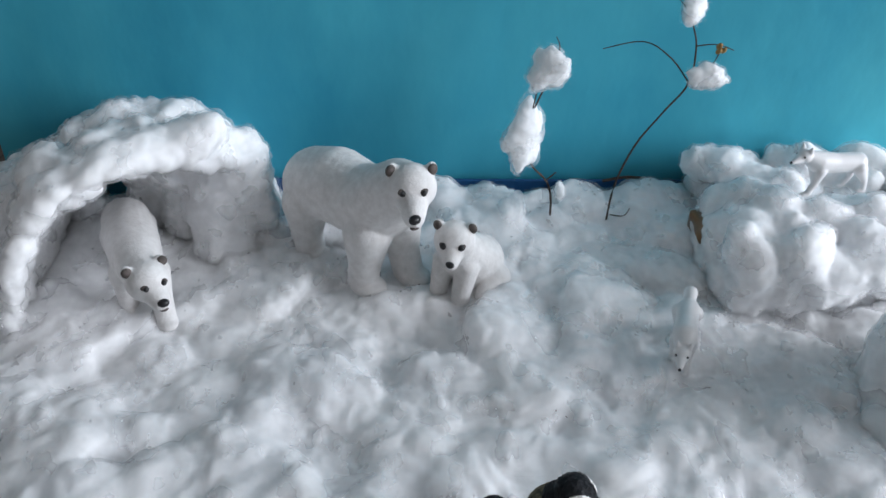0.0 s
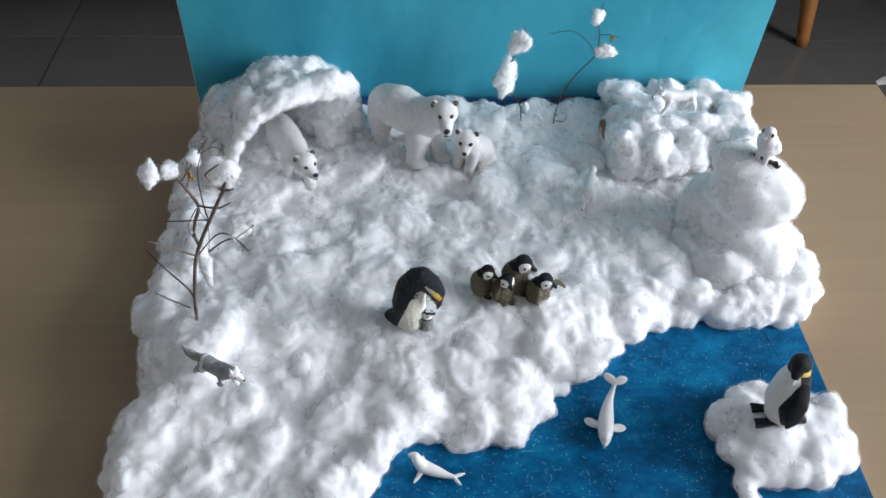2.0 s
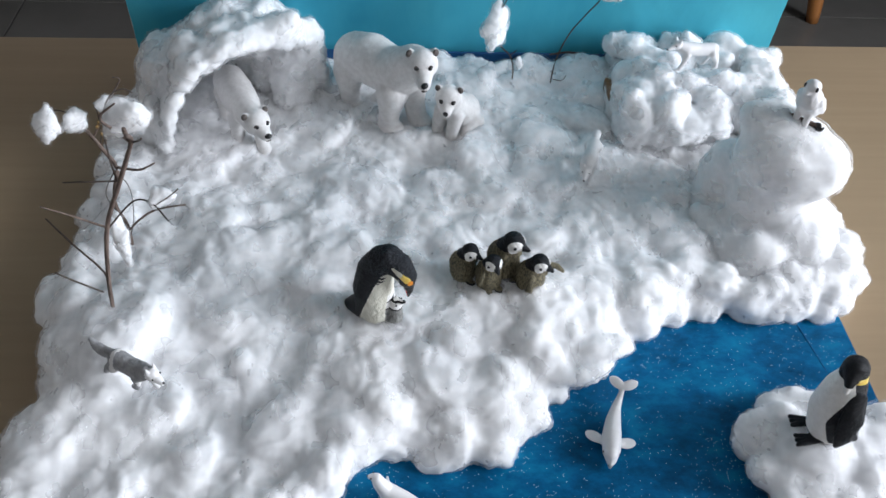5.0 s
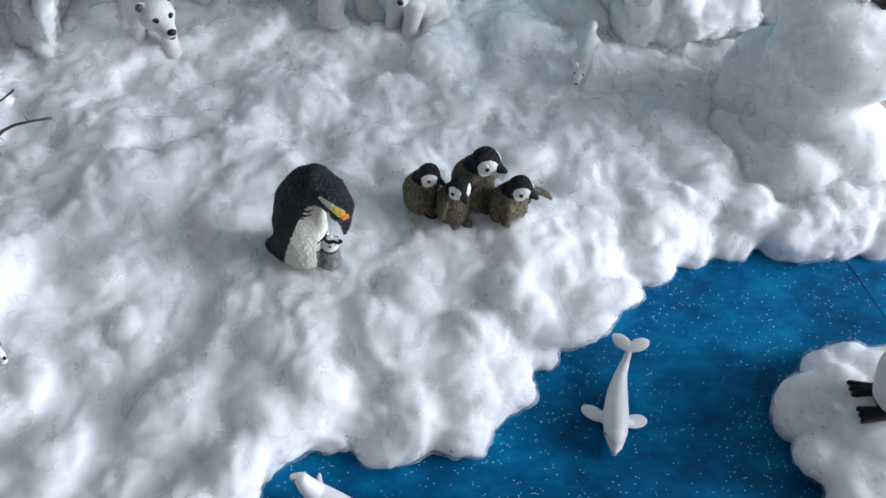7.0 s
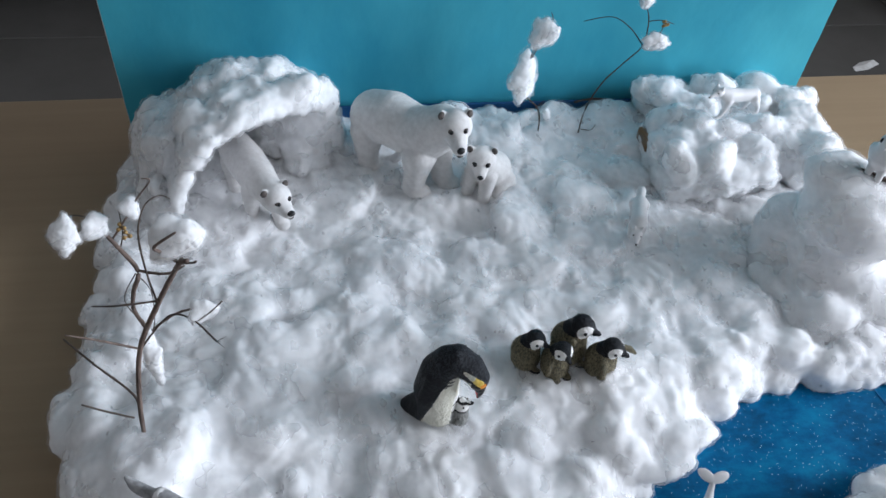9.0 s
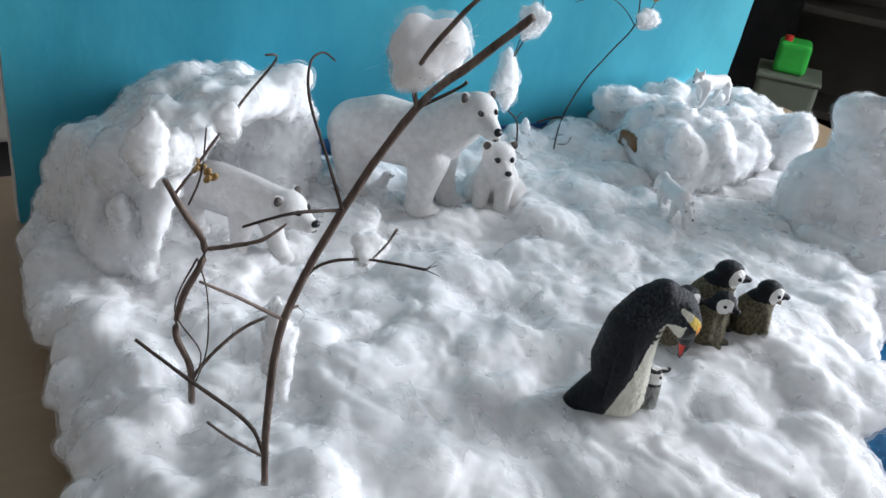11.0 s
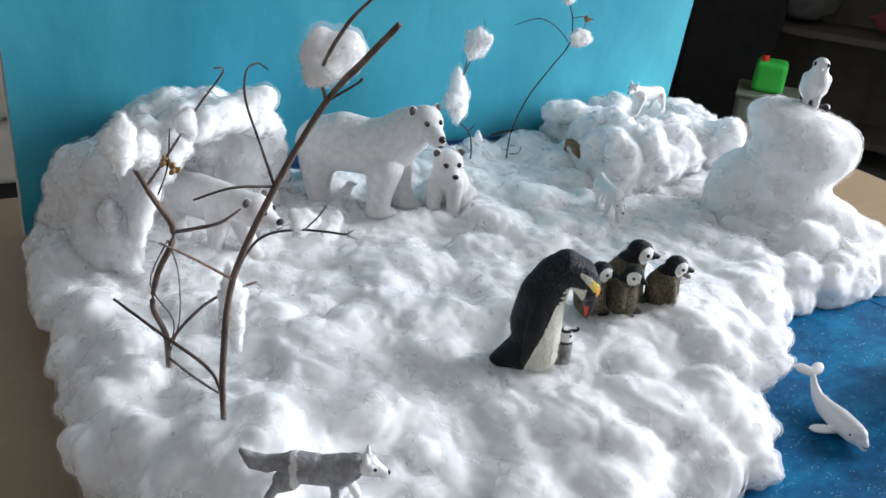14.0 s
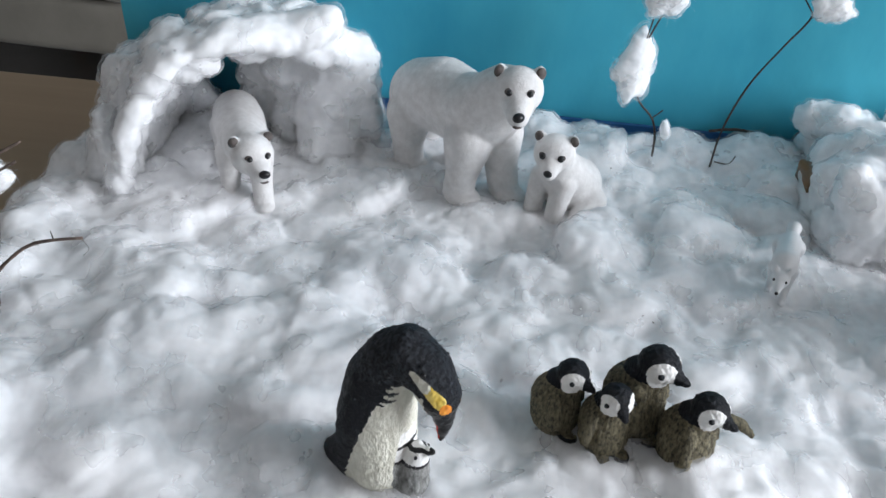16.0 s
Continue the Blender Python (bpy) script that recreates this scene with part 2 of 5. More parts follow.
class Clay:
    """Balls and tapered limbs that are pressed together into one skin."""

    def __init__(self):
        self.v, self.f, self.n = [], [], 0

    def ball(self, p, r, turn=None):
        r = np.array(r if np.ndim(r) else (r, r, r), float)
        v = ICO_V * r
        if turn is not None:
            v = v @ np.array(Euler([radians(a) for a in turn]).to_matrix()).T
        self.v.append(v + np.array(p, float))
        self.f.append(ICO_F + self.n)
        self.n += len(v)

    def solid(self, verts, faces):
        self.v.append(np.array(verts, float))
        self.f.append(np.array(faces) + self.n)
        self.n += len(verts)

    def limb(self, *knots, flat=1.0):
        """Balls along a line of (x, y, z, r); flat squeezes them across y."""
        for a, b in zip(knots, knots[1:]):
            a, b = np.array(a, float), np.array(b, float)
            steps = max(2, int(np.linalg.norm(b[:3] - a[:3]) / (0.3 * max(min(a[3], b[3]), 0.0012))) + 1)
            for k in range(steps + 1):
                c = a + (b - a) * k / steps
                self.ball(c[:3], (c[3], c[3] * flat, c[3]))

    def skin(self, voxel, rounds=4):
        """Vertices and faces of the fused, smoothed skin."""
        me = from_lists("clay", np.concatenate(self.v).tolist(), [list(map(int, f)) for a in self.f for f in a], [])
        ob = new("clay", me)
        r = ob.modifiers.new("fuse", "REMESH")
        r.mode, r.voxel_size, r.use_smooth_shade = "VOXEL", voxel, True
        s = ob.modifiers.new("ease", "SMOOTH")
        s.factor, s.iterations = 0.5, rounds
        dg = bpy.context.evaluated_depsgraph_get()
        out = ob.evaluated_get(dg).to_mesh()
        v = np.empty(len(out.vertices) * 3)
        out.vertices.foreach_get("co", v)
        n = np.empty(len(out.vertices) * 3)
        out.vertices.foreach_get("normal", n)
        f = [list(p.vertices) for p in out.polygons]
        ob.evaluated_get(dg).to_mesh_clear()
        bpy.data.objects.remove(ob)
        bpy.data.meshes.remove(me)
        return v.reshape(-1, 3), n.reshape(-1, 3), f


def ruffle(v, n, amount, scale, seed=0.0):
    """Moves a skin in and out along its normals: bent folds, small billows with creases between them, and loose flecks."""
    off = Vector((seed, seed * 0.7, -seed))
    out = v.copy()
    for k in range(len(v)):
        p = Vector(v[k])
        bent = p + noise.noise_vector(p * scale * 0.9 + off) * (0.55 / scale)
        q = bent * scale
        d = 0.9 * noise.noise(q + off) + 0.50 * (abs(noise.noise(q * 1.9 + off)) - 0.25) * 2 + 0.22 * (abs(noise.noise(q * 4.1 - off)) - 0.25) * 2 + 0.05 * noise.noise(q * 9 + off)
        out[k] += n[k] * (d * amount)
    return out


def figure(name, clay, voxel, mats, paint, extras, rounds=3, relief=0.0, grain=420):
    """One closed mesh: a fused skin, painted face by face by paint(centre, normal), with extra balls (centre, radii, material index)."""
    v, n, f = clay.skin(voxel, rounds)
    index = [paint(v[p].mean(0), n[p[0]]) for p in f]
    if relief:
        v = ruffle(v, n, relief, grain, 1.0)
    verts, faces = v.tolist(), list(f)
    for c, r, k in extras:
        base = len(verts)
        r = np.array(r if np.ndim(r) else (r, r, r), float)
        verts += (ICO_V * r + np.array(c, float)).tolist()
        faces += (ICO_F + base).tolist()
        index += [k] * len(ICO_F)
    return from_lists(name, verts, faces, mats, True, index)


def tube(knots, sides=7, rough=0.0):
    """Vertices and faces of a tapered tube along (x, y, z, r)."""
    pts = [Vector(k[:3]) for k in knots]
    fine, rad = [], []
    for a in range(len(pts) - 1):
        p0, p1, p2, p3 = pts[max(a - 1, 0)], pts[a], pts[a + 1], pts[min(a + 2, len(pts) - 1)]
        for k in range(5):
            u = k / 5
            fine.append(0.5 * (2 * p1 + (p2 - p0) * u + (2 * p0 - 5 * p1 + 4 * p2 - p3) * u * u + (3 * p1 - p0 - 3 * p2 + p3) * u ** 3))
            rad.append(knots[a][3] * (1 - u) + knots[a + 1][3] * u)
    fine.append(pts[-1])
    rad.append(knots[-1][3])
    verts, faces = [], []
    for k, p in enumerate(fine):
        d = (fine[min(k + 1, len(fine) - 1)] - fine[max(k - 1, 0)]).normalized()
        s = d.orthogonal().normalized() if abs(d.z) > 0.99 else d.cross(Vector((0, 0, 1))).normalized()
        w = d.cross(s)
        for j in range(sides):
            a = 2 * math.pi * j / sides
            r = rad[k] * (1 + rough * noise.noise(p * 300 + Vector((j, 0, 0))))
            verts.append((p + (s * math.cos(a) + w * math.sin(a)) * r)[:])
    for k in range(len(fine) - 1):
        for j in range(sides):
            a, b = k * sides + j, k * sides + (j + 1) % sides
            faces.append((a, b, b + sides, a + sides))
    faces.append(tuple(range(sides - 1, -1, -1)))
    faces.append(tuple(range(len(verts) - sides, len(verts))))
    return verts, faces


def tube_mesh(name, mat, knots, sides=7, rough=0.25):
    return from_lists(name, *tube(knots, sides, rough), [mat])


def slivers(v, n, count, length, seed, spread=0.9, width=0.000018, floor=0.012):
    """Thin bent slivers that stand off a skin, as vertices and faces."""
    rng = np.random.default_rng(seed)
    k = rng.integers(0, len(v), count)
    k = k[v[k][:, 2] > floor] if floor is not None else k
    a, nn = v[k], n[k]
    m = len(k)
    d = nn + rng.normal(0, spread, (m, 3))
    d /= np.linalg.norm(d, axis=1)[:, None]
    w = np.cross(d, rng.normal(0, 1, (m, 3)))
    w = w / (np.linalg.norm(w, axis=1)[:, None] + 1e-9) * width
    ell = length * rng.uniform(0.4, 1.3, (m, 1))
    b = a + d * ell * 0.5
    c = a + d * ell * 0.9 + rng.normal(0, 0.35, (m, 3)) * ell
    verts = np.stack([a - nn * 0.001 - w, a - nn * 0.001 + w, b + w, b - w, c], 1).reshape(-1, 3)
    i = np.arange(m)[:, None] * 5
    faces = (i + np.array((0, 1, 2, 3))).tolist() + (i + np.array((3, 2, 4))).tolist()
    return verts.tolist(), faces


def fibres(name, v, n, count, length, seed, parent=None):
    """Loose cotton fibres over a skin."""
    verts, faces = slivers(v, n, count, length, seed)
    return tagged(part(name, from_lists(name, verts, faces, [FIBRE]), parent), kind="stuff")


def haze(v, n, f, parent, reach=0.0026):
    """A loose veil of teased fibres over a cotton skin."""
    for k, m in enumerate(HAZE):
        off = np.array([max(0.22, 0.65 + 0.5 * noise.noise(Vector(p) * 45 + Vector((k * 9, 0, 0))) + 0.5 * noise.noise(Vector(p) * 170)) for p in v])
        w = v + n * (off * reach)[:, None]
        w[:, 2] = np.maximum(w[:, 2], 0.0125)
        tagged(part("cotton_veil", from_lists("cotton_veil", w.tolist(), f, [m]), parent), kind="stuff")


# ---- room ----
FLOOR = -0.70
X0, X1, Y0, Y1, ZC = -2.6, 2.9, -3.0, 2.78, 1.95
joint = thing("floor", pose(0, 0, 0), "dark grouted screed under glazed floor tiles", "floor", kind="structure",
              me=box_mesh("floor", JOINT, X0, X1, Y0, Y1, FLOOR - 0.06, FLOOR - 0.004))
wy = box_mesh("wall", WALL, X0 - 0.1, X1 + 0.1, Y1, Y1 + 0.1, FLOOR - 0.06, ZC)
thing("wall_north", pose(0, 0, 0), "plain warm white painted room wall", "wall", kind="structure", me=wy)
thing("wall_south", pose(0, 0, 0), "plain warm white painted room wall", "wall", kind="structure",
      me=box_mesh("wall", WALL, X0 - 0.1, X1 + 0.1, Y0 - 0.1, Y0, FLOOR - 0.06, ZC))
thing("wall_west", pose(0, 0, 0), "plain warm white painted room wall", "wall", kind="structure",
      me=box_mesh("wall", WALL, X0 - 0.1, X0, Y0, Y1, FLOOR - 0.06, ZC))
bm = bmesh.new()
box(bm, X1, X1 + 0.1, Y0, WIN[0], FLOOR - 0.06, ZC)
box(bm, X1, X1 + 0.1, WIN[1], Y1, FLOOR - 0.06, ZC)
box(bm, X1, X1 + 0.1, WIN[0], WIN[1], FLOOR - 0.06, WIN[2])
box(bm, X1, X1 + 0.1, WIN[0], WIN[1], WIN[3], ZC)
thing("wall_east", pose(0, 0, 0), "plain warm white wall with a wide window opening", "wall", kind="structure", me=mesh_of(bm, "wall", [WALL]))
thing("ceiling", pose(0, 0, 0), "plain white room ceiling", "ceiling", kind="structure",
      me=box_mesh("ceiling", WALL, X0 - 0.1, X1 + 0.1, Y0 - 0.1, Y1 + 0.1, ZC, ZC + 0.1))
# glazed tiles, 0.9 m square
tile_me = box_mesh("tile", TILE, -0.4475, 0.4475, -0.4475, 0.4475, -0.012, 0.0, bevel=0.0006)
for i in range(7):
    for j in range(7):
        cx, cy = -2.415 + 0.9 * i, -2.95 + 0.9 * j
        part("tile", tile_me, joint, m=pose(cx, cy, FLOOR))

# ---- coffee table ----
table = thing("coffee_table", pose(0, -0.004, 0, 0, 0, 0.7), "low table with a pale oak laminate top", "table")
part("tabletop", box_mesh("tabletop", TABLE, -1.05, 0.68, -0.42, 0.722, -0.035, 0.0, bevel=0.003), table)
leg_me = box_mesh("leg", TABLE, -0.03, 0.03, -0.03, 0.03, FLOOR, -0.035, bevel=0.004)
for lx in (-0.98, 0.61):
    for ly in (-0.35, 0.65):
        part("leg", leg_me, table, m=pose(lx, ly, 0))

# ---- diorama base and backdrop ----
BX0, BX1, BY1 = -0.304, 0.386, 0.612
base = thing("display_base", pose(0, 0, 0), "rectangular card base painted glittery sea blue", "model base")
part("card_sheet", box_mesh("card_sheet", CARD, BX0, BX1, 0.0, BY1, 0.0005, 0.008, bevel=0.001), base)
bm = bmesh.new()
bmesh.ops.create_grid(bm, x_segments=90, y_segments=80, size=0.5)
for v in bm.verts:
    v.co.x, v.co.y = BX0 + 0.001 + (v.co.x + 0.5) * (BX1 - BX0 - 0.002), (v.co.y + 0.5) * (BY1 - 0.001) + 0.0005
    v.co.z = 0.0105 + 0.0011 * noise.noise(v.co * 22) + 0.0006 * noise.noise(v.co * 60)
part("sea_paper", mesh_of(bm, "sea_paper", [WATER], True), base, "crinkled sea blue painted paper with silver glitter")
part("paper_fold", tube_mesh("paper_fold", FOLD_GAP, [(0.338, 0.255, 0.0106, 0.0004), (0.345, 0.22, 0.0105, 0.0003), (0.352, 0.175, 0.0105, 0.0003)], 5), base)
part("paper_fold", tube_mesh("paper_fold", FOLD_GAP, [(0.331, 0.004, 0.0108, 0.0005), (0.327, 0.02, 0.0108, 0.0007), (0.321, 0.035, 0.0108, 0.0003)], 5), base)

# backdrop leans a little to the front; its paper is slightly wavy
LEANB = 5.0
board = thing("backdrop_board", pose(0.046, 0.618, 0.002, LEANB), "tall sky blue painted backdrop board standing on the table", "backdrop board")
bm = bmesh.new()
box(bm, -0.366, 0.366, 0.0, 0.006, 0.0, 0.53, bevel=0.0015)
part("card_sheet", mesh_of(bm, "card_sheet", [WHITE_EDGE]), board, "white edged card sheet")
bm = bmesh.new()
bmesh.ops.create_grid(bm, x_segments=80, y_segments=60, size=0.5)
for v in bm.verts:
    x, z = (v.co.x) * 0.7285, (v.co.y + 0.5) * 0.528 + 0.001
    edge = 0.0012 * noise.noise(Vector((x * 30, z * 30, 3))) if abs(v.co.x) > 0.49 else 0
    v.co = Vector((x + edge, -0.003 + 0.0012 * noise.noise(Vector((x * 7, z * 7, 0))) + 0.0006 * noise.noise(Vector((x * 19, z * 19, 5))), z))
bmesh.ops.reverse_faces(bm, faces=bm.faces[:])
part("sky_paper", mesh_of(bm, "sky_paper", [PAPER], True), board, "wavy sky blue painted paper")
# a dark strip along the foot of the backdrop paints in the gap's shadow
thing("gap_shade", pose(0, 0, 0), "dark strip standing in for the shaded gap along the foot of the backdrop", "paper strip",
      me=box_mesh("gap_shade", FOLD_GAP, -0.12, 0.30, 0.603, 0.606, 0.011, 0.058, bevel=0.001))

# out of view: added to keep window light off the far right corner
tagged(new("light_block", box_mesh("light_block", WALL, 2.40, 2.88, 0.68, 0.80, FLOOR, 2.0)), "unseen warm white panel added beside the window to block its light", "wall", kind="structure")

# ---- cotton snow ----
HEIGHTS = [(-0.226, 0.138, 0.043), (0.03, 0.47, 0.041), (-0.178, 0.43, 0.038), (-0.04, 0.21, 0.047), (0.10, 0.24, 0.052), (0.154, 0.37, 0.047),
           (-0.21, 0.12, 0.041), (-0.254, 0.20, 0.070), (0.10, 0.56, 0.052), (0.14, 0.56, 0.055), (-0.03, 0.49, 0.040), (0.05, 0.25, 0.053),
           (-0.08, 0.55, 0.038), (-0.265, 0.298, 0.056), (0.30, 0.30, 0.050), (-0.2, 0.03, 0.045), (0.0, 0.12, 0.043), (0.20, 0.42, 0.045),
           (-0.1, 0.598, 0.060), (-0.04, 0.598, 0.064), (0.03, 0.595, 0.066), (0.1, 0.595, 0.067), (0.17, 0.595, 0.067), (0.0, 0.56, 0.048)]
SHORE = [(-0.308, -0.004), (-0.126, -0.002), (-0.112, 0.036), (-0.094, 0.064), (-0.058, 0.098), (-0.012, 0.112), (0.043, 0.104), (0.072, 0.146), (0.128, 0.173),
         (0.158, 0.198), (0.170, 0.224), (0.224, 0.243), (0.264, 0.262), (0.315, 0.253), (0.37, 0.257), (0.410, 0.282), (0.408, 0.37), (0.392, 0.46), (0.386, 0.60),
         (-0.300, 0.60), (-0.313, 0.49), (-0.313, 0.36), (-0.317, 0.24), (-0.302, 0.13)]
SH = np.array(SHORE)


def inside(x, y):
    a, b = SH, np.roll(SH, -1, 0)
    cross = (a[:, 1] > y) != (b[:, 1] > y)
    xs = a[:, 0] + (y - a[:, 1]) / (b[:, 1] - a[:, 1] + 1e-12) * (b[:, 0] - a[:, 0])
    return (np.sum(cross & (x < xs)) % 2) == 1


def to_shore(x, y):
    a, b, p = SH, np.roll(SH, -1, 0), np.array((x, y))
    u = np.clip(((p - a) * (b - a)).sum(1) / ((b - a) ** 2).sum(1), 0, 1)
    return np.sqrt((((a + u[:, None] * (b - a)) - p) ** 2).sum(1).min())


HP = np.array(HEIGHTS)


def snow_height(x, y):
    w = 1 / (((HP[:, 0] - x) ** 2 + (HP[:, 1] - y) ** 2) + 0.0008) ** 1.5
    return float((w * HP[:, 2]).sum() / w.sum())


def edge_rise(x, y):
    """0 at the shore to 1 well inside; the snow stays high against the backdrop."""
    return 1.0 if y > 0.56 and -0.28 < x < 0.36 else min(to_shore(x, y) / 0.04, 1)


def snow_ground():
    rng = np.random.default_rng(4)
    clay = Clay()
    step = 0.006
    xs, ys = np.arange(-0.324, 0.416, step), np.arange(-0.006, 0.604, step)
    index, verts, faces = {}, [], []
    ok = {}
    for i, x in enumerate(xs):
        for j, y in enumerate(ys):
            if inside(x, y):
                d = edge_rise(x, y)
                h = snow_height(x, y)
                soft = noise.noise(Vector((x * 17, y * 22, 0))) * 0.005 + noise.noise(Vector((x * 40, y * 46, 4))) * 0.003
                top = 0.008 + (h + soft - 0.014) * math.sqrt(max(0.02, 1 - (1 - d) ** 2))
                index[i, j] = len(verts)
                verts += [(x, y, top), (x, y, 0.004)]
    for (i, j), k in index.items():
        q = [index.get(c) for c in ((i, j), (i + 1, j), (i + 1, j + 1), (i, j + 1))]
        if None not in q:
            ok[i, j] = q
    for (i, j), q in ok.items():
        a, b, c, d = q
        faces += [(a, b, c), (a, c, d), (a + 1, c + 1, b + 1), (a + 1, d + 1, c + 1)]
        for near, (p, r) in (((i, j - 1), (a, b)), ((i + 1, j), (b, c)), ((i, j + 1), (c, d)), ((i - 1, j), (d, a))):
            if near not in ok:
                faces += [(p, p + 1, r + 1), (p, r + 1, r)]
    clay.solid(verts, faces)
    # soft puffs all over
    made = 0
    while made < 330:
        x, y = rng.uniform(-0.32, 0.41), rng.uniform(0, 0.6)
        if not inside(x, y) or to_shore(x, y) < 0.012:
            continue
        made += 1
        r = rng.uniform(0.016, 0.044)
        d = edge_rise(x, y)
        h = 0.008 + (snow_height(x, y) - 0.014) * math.sqrt(1 - (1 - d) ** 2)
        sq = rng.uniform(0.26, 0.46)
        clay.ball((x, y, h - r * sq * rng.uniform(0.35, 0.75)), (r * rng.uniform(0.8, 1.5), r * rng.uniform(0.7, 1.2), r * sq),
                  (rng.uniform(-20, 20), rng.uniform(-20, 20), rng.uniform(0, 180)))
    # billows along the edge
    n = len(SHORE)
    for k in range(n):
        a, b = SH[k], SH[(k + 1) % n]
        if a[1] > 0.59 and b[1] > 0.59:
            continue
        for u in np.arange(0, 1, 0.010 / np.linalg.norm(b - a)):
            p = a + u * (b - a)
            h = snow_height(*p)
            for level in range(3):
                r = rng.uniform(0.009, 0.022)
                q = p + rng.normal(0, 0.006, 2)
                z = (0.010 + r * 0.6, rng.uniform(0.35, 0.6) * h, rng.uniform(0.55, 0.8) * h)[level]
                inn = np.array((0.04, 0.33)) - q
                q = q + inn / np.linalg.norm(inn) * (0.012, 0.016, 0.026)[level]
                clay.ball((*q, z), (r * rng.uniform(0.8, 1.4), r, r * rng.uniform(0.7, 1.1)), (rng.uniform(-30, 30), rng.uniform(-30, 30), rng.uniform(0, 180)))
    v, nn, f = clay.skin(0.0026, 9)
    v = ruffle(v, nn, 0.0046, 32, 3.0)
    ob = thing("snow_ground", pose(0, 0, 0), "thick billowy layer of white cotton wool snow", "cotton snow", kind="stuff",
               me=from_lists("snow_ground", v.tolist(), f, [COTTON]))
    fibres("cotton_fuzz", v, nn, 9000, 0.0050, 1, ob)
    haze(v, nn, f, ob)
    return v


def puffs_to_thing(name, clay, voxel, label, seed, rounds=4, wave=0.0026, scale=45, hairs=3000, category="cotton snow"):
    v, n, f = clay.skin(voxel, rounds)
    v = ruffle(v, n, wave, scale, seed)
    ob = thing(name, pose(0, 0, 0), label, category, me=from_lists(name, v.tolist(), f, [COTTON]))
    if hairs:
        fibres("cotton_fuzz", v, n, hairs // 2, 0.0050, int(seed * 10), ob)
        haze(v, n, f, ob)
    return ob


def snow_cave():
    rng = np.random.default_rng(11)
    c = Clay()
    # ribs of the shell, from the skewed open front to the closed back; the outer wall spreads to the back
    for k in range(10):
        u = k / 9
        rx, rz = 0.068 - 0.002 * u * u, 0.112 - 0.034 * u * u
        for a in np.linspace(-12, 192, 28):
            ca, sa = math.cos(radians(a)), math.sin(radians(a))
            front = 0.440 + 0.122 * (ca * 0.5 + 0.5)
            if k > 6 and 112 < a < 146:
                continue
            cx = -0.190 - 0.026 * u * (0.5 - 0.5 * ca)
            thick = (0.0065 if k < 4 else 0.0110) + 0.0025 * rng.random() + (0.005 if a < 70 else 0)
            c.ball((cx + rx * ca + rng.normal(0, 0.0020), front + (0.588 - front) * u + rng.normal(0, 0.002), 0.032 + rz * max(sa, -0.25) + rng.normal(0, 0.002)),
                   (thick * rng.uniform(0.9, 1.3), thick * 1.3, thick * rng.uniform(0.9, 1.2)))
    # the smooth sheet of the front rim, from the thin foot over the crown
    for back, z in ((0.0, 0.0), (0.010, 0.004)):
        c.limb((-0.257, 0.436 + back, 0.026, 0.0045), (-0.252, 0.437 + back, 0.070 + z * 0.3, 0.0048), (-0.238, 0.443 + back, 0.110 + z * 0.6, 0.0055),
               (-0.214, 0.454 + back, 0.134 + z, 0.0070), (-0.184, 0.472 + back, 0.142 + z, 0.0085), (-0.152, 0.502 + back, 0.138 + z, 0.0095), (-0.124, 0.538 + back, 0.112 + z, 0.011))
    for k in range(80):
        a, r = rng.uniform(0, 180), rng.uniform(0, 0.070)
        if 100 < a < 140 and r > 0.03:
            continue
        c.ball((-0.192 + r * math.cos(radians(a)), 0.566, 0.03 + 0.95 * r * math.sin(radians(a))), rng.uniform(0.012, 0.018))
    # folded pads on the crown, the round lobe that closes the opening, and the outer slope
    for p, r in (((-0.180, 0.505, 0.136), (0.026, 0.022, 0.016)), ((-0.148, 0.512, 0.141), (0.026, 0.018, 0.013)), ((-0.132, 0.514, 0.147), (0.013, 0.013, 0.011)),
                 ((-0.224, 0.49, 0.126), (0.026, 0.022, 0.018)), ((-0.240, 0.505, 0.120), (0.020, 0.020, 0.014)), ((-0.205, 0.500, 0.143), (0.016, 0.014, 0.012)),
                 ((-0.120, 0.552, 0.102), (0.016, 0.018, 0.024)), ((-0.136, 0.534, 0.072), (0.026, 0.014, 0.034)), ((-0.134, 0.530, 0.042), (0.026, 0.018, 0.022)), ((-0.160, 0.548, 0.100), (0.024, 0.012, 0.020)), ((-0.163, 0.552, 0.060), (0.022, 0.012, 0.030)), ((-0.112, 0.540, 0.085), (0.012, 0.012, 0.028)),
                 ((-0.115, 0.550, 0.060), (0.016, 0.016, 0.032)), ((-0.258, 0.49, 0.104), (0.020, 0.03, 0.022)), ((-0.272, 0.525, 0.078), (0.020, 0.05, 0.036)),
                 ((-0.274, 0.505, 0.048), (0.020, 0.06, 0.03)), ((-0.264, 0.455, 0.060), (0.007, 0.016, 0.040)), ((-0.284, 0.556, 0.060), (0.018, 0.03, 0.045))):
        c.ball(p, r, (0, rng.uniform(-20, 20), rng.uniform(-20, 20)))
    return puffs_to_thing("snow_cave", c, 0.0026, "arched white cotton wool cave with an open front", 2.0, rounds=3, wave=0.0054, scale=32, hairs=5000, category="cotton cave")


